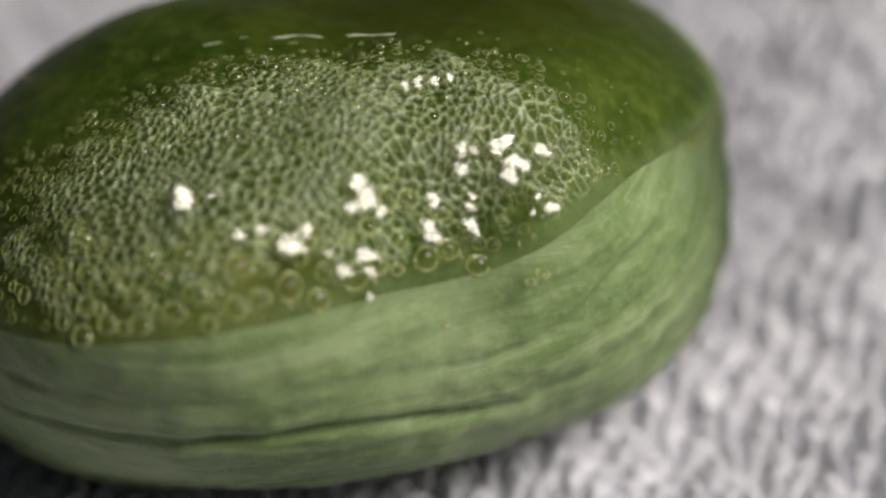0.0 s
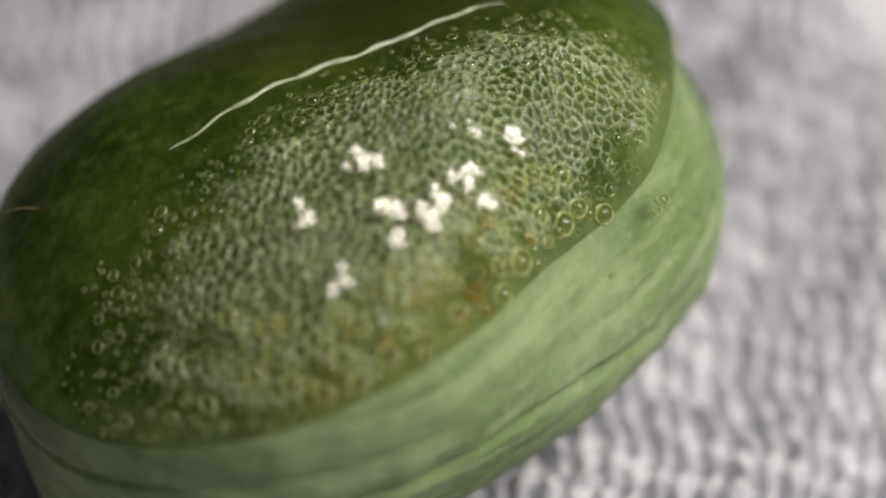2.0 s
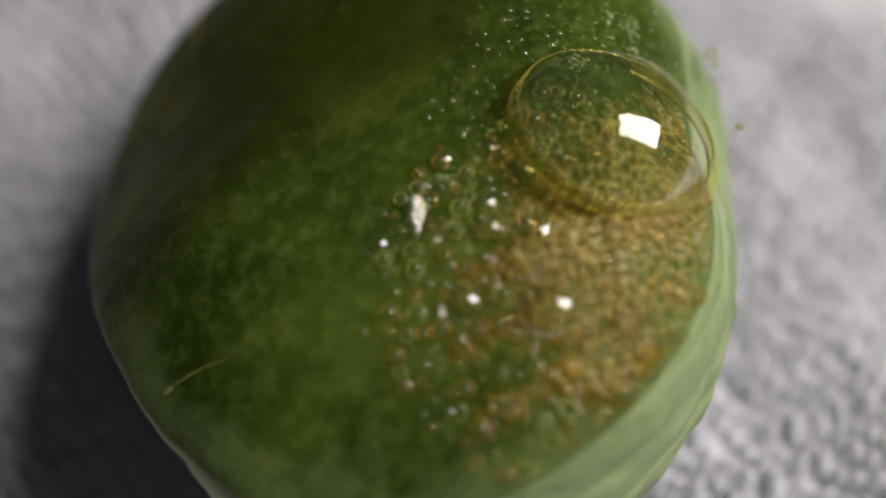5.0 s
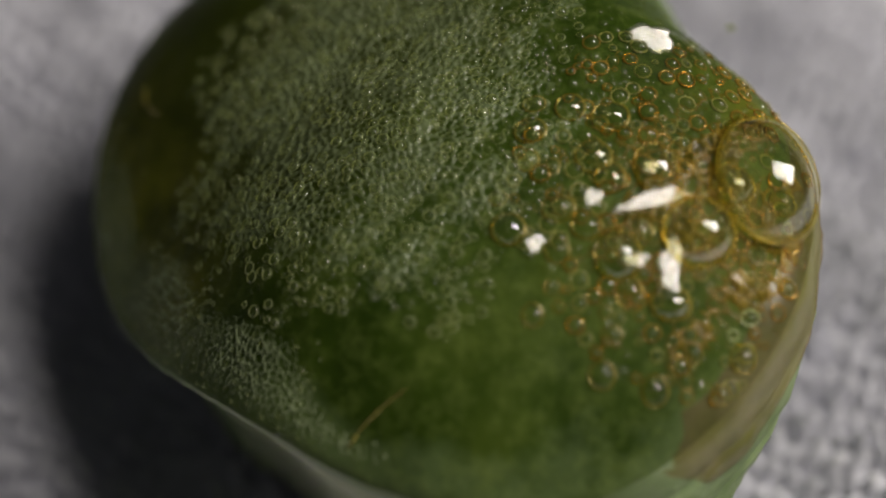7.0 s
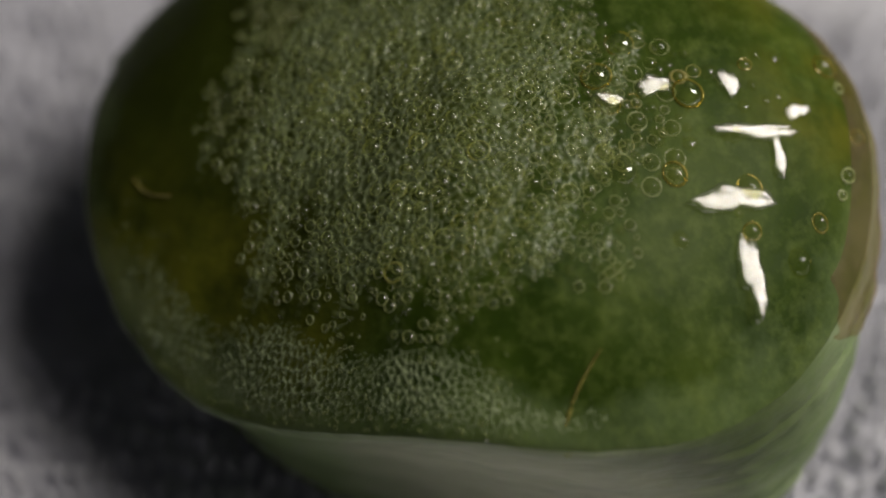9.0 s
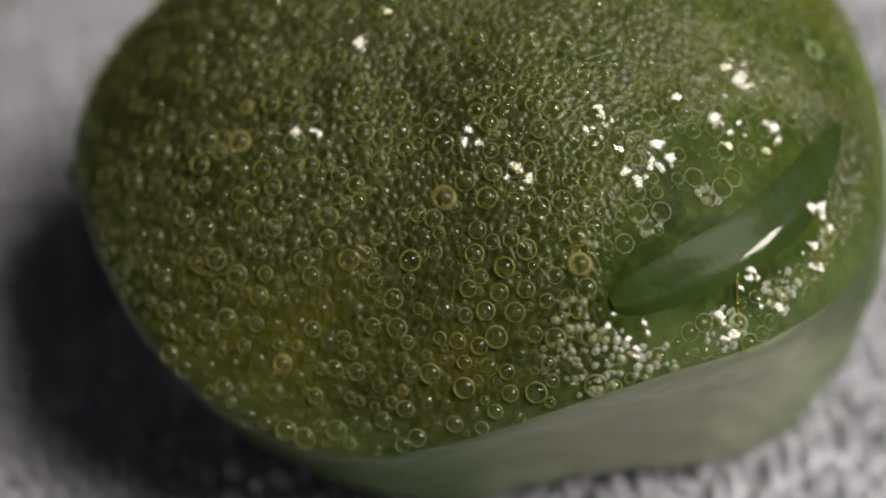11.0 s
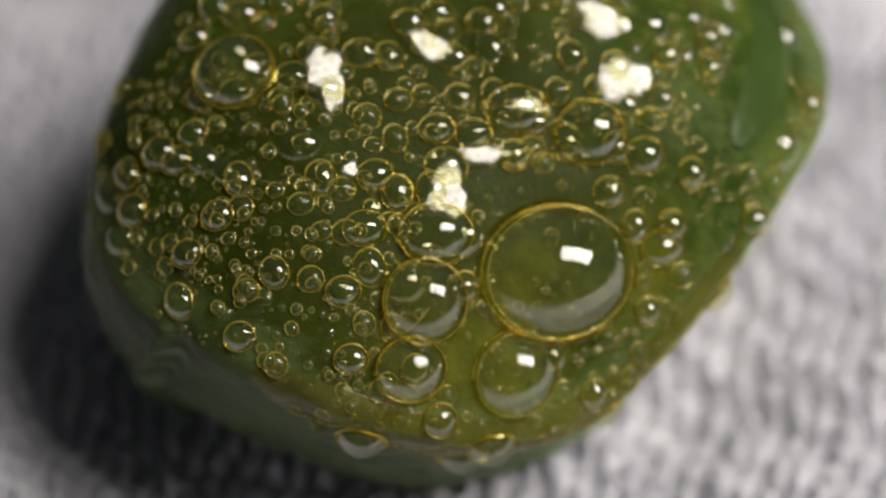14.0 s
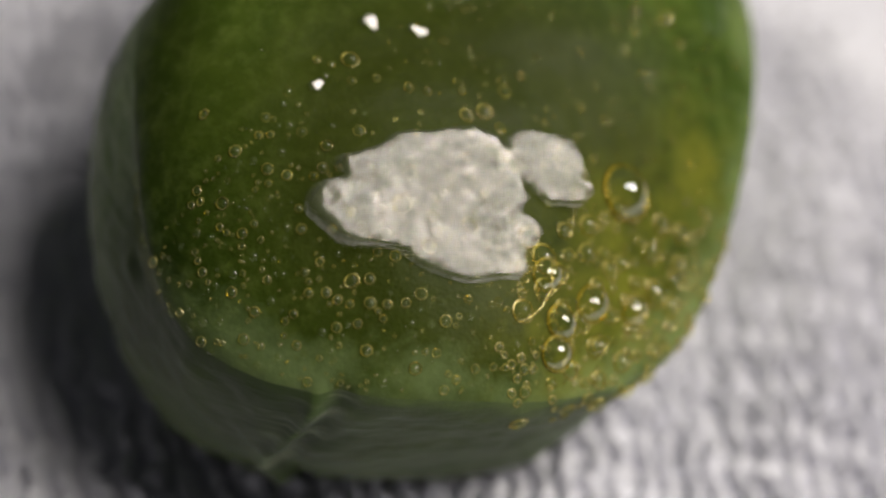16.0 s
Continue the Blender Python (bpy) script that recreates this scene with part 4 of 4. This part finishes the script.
def build_pools(piece):
    pools(piece, 0.2, 0, 0.7,
          ((-2.5, -11.0, 1.51, 0.57, 0), (-1.2, -9.4, 0.94, 0.57, 20), (1.8, -8.2, 0.94, 1.13, 0), (4.1, -7.7, 0.75, 1.13, 0), (0.9, -4.7, 0.94, 0.38, 0),
           (-4.9, -10.8, 0.38, 0.26, 0), (-6.9, -9.3, 0.75, 0.42, 60), (-3.2, -10.5, 0.38, 0.28, 0), (0.7, -9.3, 0.34, 0.3, 0), (3.2, -7.1, 0.57, 0.19, 0)), 9)
    pools(piece, 1.2, 0.7, 1.75,
          ((-0.8, -9.2, 0.94, 1.13, 0), (-5.8, -10.3, 0.75, 0.47, 0), (-4.5, -11.5, 1.32, 0.47, 0), (-8.0, -10.9, 0.75, 0.47, 0), (-6.6, -11.8, 0.57, 0.28, 0),
           (-3.0, -10.7, 0.47, 0.47, 0), (0.7, -8.6, 0.47, 0.66, 0), (2.1, -7.8, 0.75, 0.75, 0), (-2.3, -7.2, 0.38, 0.38, 0)), 9)
    pools(piece, 2.2, 1.75, 2.7,
          ((-4.7, -9.2, 1.13, 0.75, 20), (-2.2, -9.2, 0.75, 0.57, 0), (-7.8, -7.3, 0.47, 0.47, 0), (-5.2, -6.7, 0.57, 0.42, 0), (0.1, -7.9, 0.57, 0.47, 0),
           (-7.7, -10.0, 0.57, 0.34, 0), (-1.6, -7.2, 0.38, 0.38, 0)), 9)
    pools(piece, 3.0, 2.6, 3.35,
          ((-7.2, -10.4, 1.89, 0.66, 25), (-1.9, -9.8, 0.94, 0.47, 0), (0.5, -9.9, 0.38, 0.26, 0), (-5.2, -9.3, 0.57, 0.23, 0), (-5.8, -10.2, 0.38, 0.28, 0),
           (-10.3, -5.5, 0.34, 0.85, 0), (-9.2, -9.0, 0.38, 0.57, 0), (-5.6, -11.9, 0.38, 0.28, 0), (-3.2, -7.5, 0.28, 0.23, 0), (-7.6, -7.7, 0.28, 0.47, 0)), 7)
    pools(piece, 3.6, 3.3, 4.6,
          ((-8.7, -7.5, 0.75, 0.75, 0), (-4.8, -9.4, 1.04, 0.75, 0), (-6.0, -11.3, 0.75, 0.75, 0), (-2.6, -10.2, 0.94, 0.66, 0), (-7.9, -10.0, 0.47, 0.38, 0),
           (-9.9, -8.9, 0.38, 0.57, 0), (0.7, -4.3, 0.57, 0.57, 0), (-2.6, -9.1, 0.38, 0.57, 0), (-2.7, -5.6, 0.28, 0.28, 0)), 6)
    pools(piece, 6.0, 5.0, 6.6,
          ((-8.6, -4.2, 0.53, 0.75, 0), (-8.0, -7.8, 0.42, 0.57, 0), (-8.2, -10.1, 0.38, 0.3, 0), (-8.7, -10.7, 0.66, 1.13, -40), (-10.7, -6.9, 0.66, 0.28, 0),
           (-11.2, -6.1, 0.34, 0.47, 0), (-10.0, -9.3, 0.47, 0.28, 0), (-10.7, -8.7, 0.26, 0.64, -20), (-10.0, -11.4, 0.28, 0.26, 0)))
    pools(piece, 7.0, 6.55, 7.4,
          ((-9.2, -7.7, 1.23, 0.42, -20), (-11.2, -8.0, 0.47, 0.94, 0), (-8.1, -7.7, 0.38, 0.28, 0), (-9.0, -5.7, 0.38, 0.38, 0), (-10.2, -3.7, 0.38, 0.38, 0),
           (-11.0, -6.9, 0.57, 0.28, 0), (-3.1, -8.3, 0.75, 0.57, 0)))
    pools(piece, 7.6, 7.35, 7.85,
          ((-10.6, -3.3, 1.13, 0.49, 0), (-11.7, -5.9, 1.13, 0.53, 30), (-10.3, -7.6, 0.45, 0.94, 15), (-9.0, -4.5, 0.42, 0.3, 0)))
    pools(piece, 8.0, 7.8, 8.3,
          ((-11.0, -4.1, 1.42, 0.53, -8), (-11.8, -6.8, 0.53, 1.32, 0), (-14.1, -5.6, 0.28, 1.13, 0), (-10.7, -8.3, 0.47, 0.94, 30), (-10.3, -9.5, 0.47, 0.28, 0),
           (-8.4, -7.7, 0.53, 0.38, 0), (-4.8, -5.8, 0.38, 0.28, 0), (-6.0, -7.2, 0.47, 0.28, 0)))
    pools(piece, 8.5, 8.25, 9.6,
          ((-11.9, -5.9, 1.32, 0.53, 0), (-10.4, -7.9, 1.51, 0.3, 0), (-11.3, -8.2, 0.28, 0.75, 0), (-10.2, -9.7, 0.47, 0.34, 0), (-14.0, -5.3, 0.42, 1.42, 0),
           (-8.6, -7.9, 0.42, 0.47, 0), (-7.6, -5.4, 0.57, 0.42, 0), (-7.4, -3.8, 0.57, 0.23, 0)))
    pools(piece, 11.0, 9.8, 11.6,
          ((-10.2, 0.6, 0.66, 0.85, 0), (-9.0, -0.0, 1.32, 0.38, 0), (-12.0, -3.3, 1.13, 0.94, 0), (-11.0, -4.9, 0.75, 0.47, 0), (-8.2, 0.8, 0.38, 0.47, 0),
           (-6.6, 3.6, 0.38, 0.57, 0), (-4.4, 2.9, 0.42, 0.23, 0), (0.9, 5.0, 0.47, 0.23, 0), (0.8, 1.6, 0.28, 0.26, 0), (-12.0, 5.1, 0.75, 0.47, 0),
           (-15.5, -3.1, 0.47, 0.57, 0), (-15.2, 1.3, 0.75, 0.47, 0), (-16.0, -1.3, 0.47, 0.38, 0), (-14.6, 3.0, 0.57, 0.34, 0)), 14)
    # slim pools added to form the bright streak of reflection along the lip
    pools(piece, 11.0, 9.8, 11.5, ((-14.4, 0.0, 1.15, 0.15, -42),))
    pools(piece, 12.2, 11.45, 13.6, ((-13.9, 1.1, 1.3, 0.15, -50),))
    pools(piece, 12.0, 11.5, 12.6,
          ((-7.6, 0.0, 1.7, 0.66, 0), (-8.4, 2.2, 1.13, 0.38, 0), (-4.7, 3.6, 1.13, 0.53, 30), (-4.4, 0.5, 0.42, 0.38, 0), (-6.4, 1.6, 0.47, 0.47, 0),
           (-9.9, -3.5, 0.75, 0.57, 0), (-12.0, -4.9, 0.75, 0.57, 0), (8.3, 5.7, 0.34, 0.3, 0), (4.7, 4.9, 0.23, 0.38, 0), (0.0, 3.1, 0.34, 0.34, 0),
           (0.3, 8.9, 0.42, 0.75, 0), (-11.7, 5.1, 1.13, 0.47, 0), (-15.5, 0.9, 0.57, 0.34, 0)))
    pools(piece, 13.0, 12.5, 13.55,
          ((-3.3, 4.3, 1.51, 0.38, 10), (-6.8, 2.0, 1.04, 0.57, 0), (-9.4, -1.3, 1.42, 0.47, 0), (2.2, 0.7, 0.47, 0.66, 0), (-5.3, 4.6, 0.57, 0.28, 30),
           (-12.8, 4.7, 0.85, 0.42, -30), (-9.7, 5.6, 0.38, 0.66, 20)))
    pools(piece, 14.0, 13.45, 14.55,
          ((-7.0, 0.9, 1.04, 0.66, 0), (-7.3, 3.0, 0.94, 0.94, 0), (3.2, 1.9, 0.66, 1.23, 0), (-0.3, 6.1, 0.85, 0.94, 0), (-1.8, 5.0, 0.94, 0.38, 0),
           (-0.7, 1.2, 0.85, 0.53, 0), (-3.7, 3.6, 0.94, 0.28, 0), (2.9, 5.1, 0.38, 0.28, 0)))
    pools(piece, 15.0, 14.45, 15.3,
          ((2.6, 4.0, 1.42, 0.75, -30), (0.6, 3.8, 0.57, 0.47, 0), (4.5, 5.3, 0.94, 0.47, 0), (-0.1, 5.2, 0.66, 0.38, 0), (-1.9, 6.8, 0.57, 1.04, 0),
           (-5.1, 3.2, 0.57, 1.32, -25), (-4.6, 1.9, 1.13, 0.47, 0), (-5.2, 4.6, 0.47, 0.57, 0), (1.0, 2.2, 0.38, 0.38, 0), (7.3, 1.1, 0.34, 0.34, 0)))
    pools(piece, 16.0, 15.2, 16,
          ((3.4, 5.9, 4.4, 2.2, 9), (-0.9, 6.5, 2.1, 1.0, 22), (-0.1, 0.7, 0.38, 0.23, 0), (4.3, 0.5, 0.26, 0.23, 0), (1.2, -0.4, 0.28, 0.38, 0)))


def on_shell(row, deg, depth):
    """Pose on the piece's surface at a row of SHELL and an angle, depth mm above it."""
    p, n = shell_at(row, deg)
    return Matrix.LocRotScale((p + n * depth) * MM, Vector((0, 0, 1)).rotation_difference(n), None)


def shell_at(row, deg):
    """Place and normal of the piece's surface between the rows and columns of SHELL."""
    v = SHELL[0]
    cols = v.shape[1]

    def at(i, j):
        a, b = int(math.floor(i)), int(math.floor(j))
        u, w = i - a, j - b
        p = v[a, b % cols] * (1 - u) * (1 - w) + v[a + 1, b % cols] * u * (1 - w) + v[a, (b + 1) % cols] * (1 - u) * w + v[a + 1, (b + 1) % cols] * u * w
        return Vector(p)
    j = deg / 360 * cols
    n = (at(row, j + 5) - at(row, j - 5)).cross(at(row + 3, j) - at(row - 3, j)).normalized()
    return at(row, j), n


def sheet(piece, name, a0, a1, low, top, thick, mat, rows, label):
    """Liquid that hangs over the rim from angle a0 to a1, low rows down the wall and top rows up the face."""
    verts, cols, lines = [], 140, 40
    for i in range(lines):
        for k in range(cols):
            u = k / (cols - 1)
            deg = a0 + (a1 - a0) * u
            ends = math.sin(math.pi * u) ** 0.5
            drip = 0.62 + 0.22 * math.sin(deg * 0.16) + 0.12 * math.sin(deg * 0.33 + 1) + 0.04 * math.sin(deg * 0.7)
            down = low * ends * max(0.15, drip)
            w = i / (lines - 1)
            p, n = shell_at(min(WALLS + 60, max(4, WALLS - down + (down + top) * w)), deg)
            body = min(1.0, 6 * w, 3 * (1 - w), 5 * u, 5 * (1 - u))
            bead = 0.8 * math.exp(-((w - 0.10) / 0.07) ** 2)
            verts.append((p + n * (thick * (math.sqrt(max(0.0, body)) * (1 + bead) + 0.10 * math.sin(deg * 0.12 + 5 * w)) - 0.05)) * MM)
    ob = child(name, mesh_from(name, verts, grid_faces(lines, cols, False), mat), piece, label)
    mid = math.radians((a0 + a1) / 2)
    way = Vector((math.cos(mid), math.sin(mid), 0.5))
    MOVES.append((ob, [(t, Matrix.Translation(way * (-1.2 * (1 - up)) * MM)) for t, up in rows]))


def build_overflow(piece):
    sheet(piece, "brown_sheet", -158, -92, 34, 8, 0.10, BROWN, [(0, 0), (4.4, 0), (5.6, 1), (9.0, 1), (10.4, 0), (16, 0)], "brownish sheet of liquid over the rim")
    sheet(piece, "golden_sheet", 52, 142, 26, 5, 0.16, DROOL, [(0, 0), (10.9, 0), (11.9, 1), (14.4, 1), (15.6, 0.75), (16, 0.7)], "golden liquid hanging over the rim")
    rng = random.Random(41)
    taken = []
    for _ in range(260):
        deg, row, r = rng.uniform(60, 136), WALLS - 20 * rng.random() ** 1.3, rng.uniform(0.3, 0.95) if rng.random() < 0.6 else rng.uniform(0.18, 0.35)
        arc, rise = math.radians(deg) * 12.5, row * 0.11
        if any(math.hypot(arc - a, rise - b) < 0.9 * (r + c) for a, b, c in taken):
            continue
        taken.append((arc, rise, r))
        t0 = 11.2 + rng.uniform(-0.2, 0.5)
        t1 = rng.uniform(13.2, 14.6)
        bubble(piece, r, [(t, row, deg, up) for t, up in ((0, -0.9), (t0, -0.9), (t0 + 0.6, 0.95), (t1, 1), (t1 + 0.7, -0.9), (16, -0.9))], put=on_shell)
    taken = []
    for _ in range(520):
        deg, row, r = rng.uniform(66, 122), WALLS + 10 - 26 * rng.random() ** 1.2, 0.10 + 0.32 * rng.random() ** 1.6
        arc, rise = math.radians(deg) * 12.5, row * 0.11
        if any(math.hypot(arc - a, rise - b) < 1.05 * (r + c) for a, b, c in taken):
            continue
        taken.append((arc, rise, r))
        t0 = 12.4 + rng.uniform(0, 1.6)
        t1 = rng.uniform(14.8, 17.5)
        rows = ((0, -0.9), (t0, -0.9), (t0 + 0.6, 1), (t1, 1), (t1 + 0.5, -0.9), (16, -0.9)) if t1 < 15.4 else ((0, -0.9), (t0, -0.9), (t0 + 0.6, 1), (16, 1))
        bubble(piece, r, [(t, row, deg, up) for t, up in rows], put=on_shell)


# ---- scars of the leaf ----
def cord(name, pts, radius, piece, label):
    """A raised, uneven cord along places in mm."""
    verts, sides = [], 8
    n = len(pts)
    for i, p in enumerate(pts):
        d = (Vector(pts[min(i + 1, n - 1)]) - Vector(pts[max(i - 1, 0)])).normalized()
        a = d.orthogonal().normalized()
        b = d.cross(a)
        w = radius * (0.15 + 0.85 * math.sin(math.pi * i / (n - 1)) ** 0.5) * (1 + 0.2 * math.sin(i * 1.1) + 0.2 * math.sin(i * 0.5 + 1))
        for k in range(sides):
            c = 2 * math.pi * k / sides
            verts.append((Vector(p) + (a * math.cos(c) + b * math.sin(c)) * w) * MM)
    faces = grid_faces(n, sides, True)
    return child(name, mesh_from(name, verts, faces, GOLD if name == "fibre" else RIDGE), piece, label)


def build_lip(piece):
    """A smooth swelling of gel at the edge of the face."""
    verts, cols, rings = [], 15, 60
    for u in np.linspace(0, 1, rings):
        wide = 1.1 * math.sin(math.pi * min(max(u, 0.004), 0.996)) ** 0.32
        for c in np.linspace(-1, 1, cols):
            th, r = math.radians(150 + 52 * u), 11.9 + 2.6 * u + c * wide
            x, y = CX + r * math.cos(th), CY + r * math.sin(th)
            high = 0.22 * (1 - c * c) - 0.10 + 0.10 * math.exp(-((c - 0.5) / 0.2) ** 2)
            verts.append((x * MM, y * MM, (float(face_z(x, y)) - 20 * max(0.0, float(face_k(x, y)) - 0.99) + high) * MM))
    lip = child("gel_lip", mesh_from("gel_lip", verts, grid_faces(rings, cols, False), LIP), piece, "smooth dark green swelling of gel")
    MOVES.append((lip, [(t, pose(0, 0, d * MM)) for t, d in ((0, -0.9), (8.8, -0.9), (10.4, 0), (16, 0))]))


def build_scars(piece):
    pts = []
    for i in range(60):
        x = -9.6 + 13.0 * i / 59
        y = -2.5 + 0.07 * math.sin(x * 0.9) + 0.07 * math.sin(x * 3.1)
        pts.append((x, y + 1.3, float(face_z(x, y + 1.3)) + 0.02))
    ridge = cord("ridge", pts, 0.10, piece, "thin pale ridge across the cut face")
    MOVES.append((ridge, [(t, pose(0, 0, d * MM)) for t, d in ((0, -0.11), (0.3, -0.08), (0.8, -0.02), (2.4, -0.02), (3.4, -0.3), (16, -0.3))]))
    for a, b, label in (((2.9, 9.9), (0.9, 9.2), "fine yellow fibre lying in the gel"), ((-13.9, 0.6), (-15.0, 2.6), "fine yellow fibre lying in the gel")):
        pts = []
        for i in range(16):
            u = i / 15
            x, y = a[0] + (b[0] - a[0]) * u, a[1] + (b[1] - a[1]) * u + 0.25 * math.sin(math.pi * u)
            pts.append((x, y, float(face_z(x, y)) + 0.03))
        cord("fibre", pts, 0.06, piece, label)


# ---- build ----
table_top = build_table()
cloth = build_cloth()
plant_piece = build_piece()
build_lip(plant_piece)
build_scars(plant_piece)
build_beds(plant_piece)
build_foam(plant_piece)
build_bubbles(plant_piece)
build_pools(plant_piece)
build_overflow(plant_piece)


def motions():
    rows = [(t, pose(0, 0, 0, 0, 0, turn(t))) for t in np.arange(0, 16.01, 0.5)]
    walk(cloth, rows)
    walk(plant_piece, rows)
    for ob, part_rows in MOVES:
        walk(ob, part_rows)


motions()
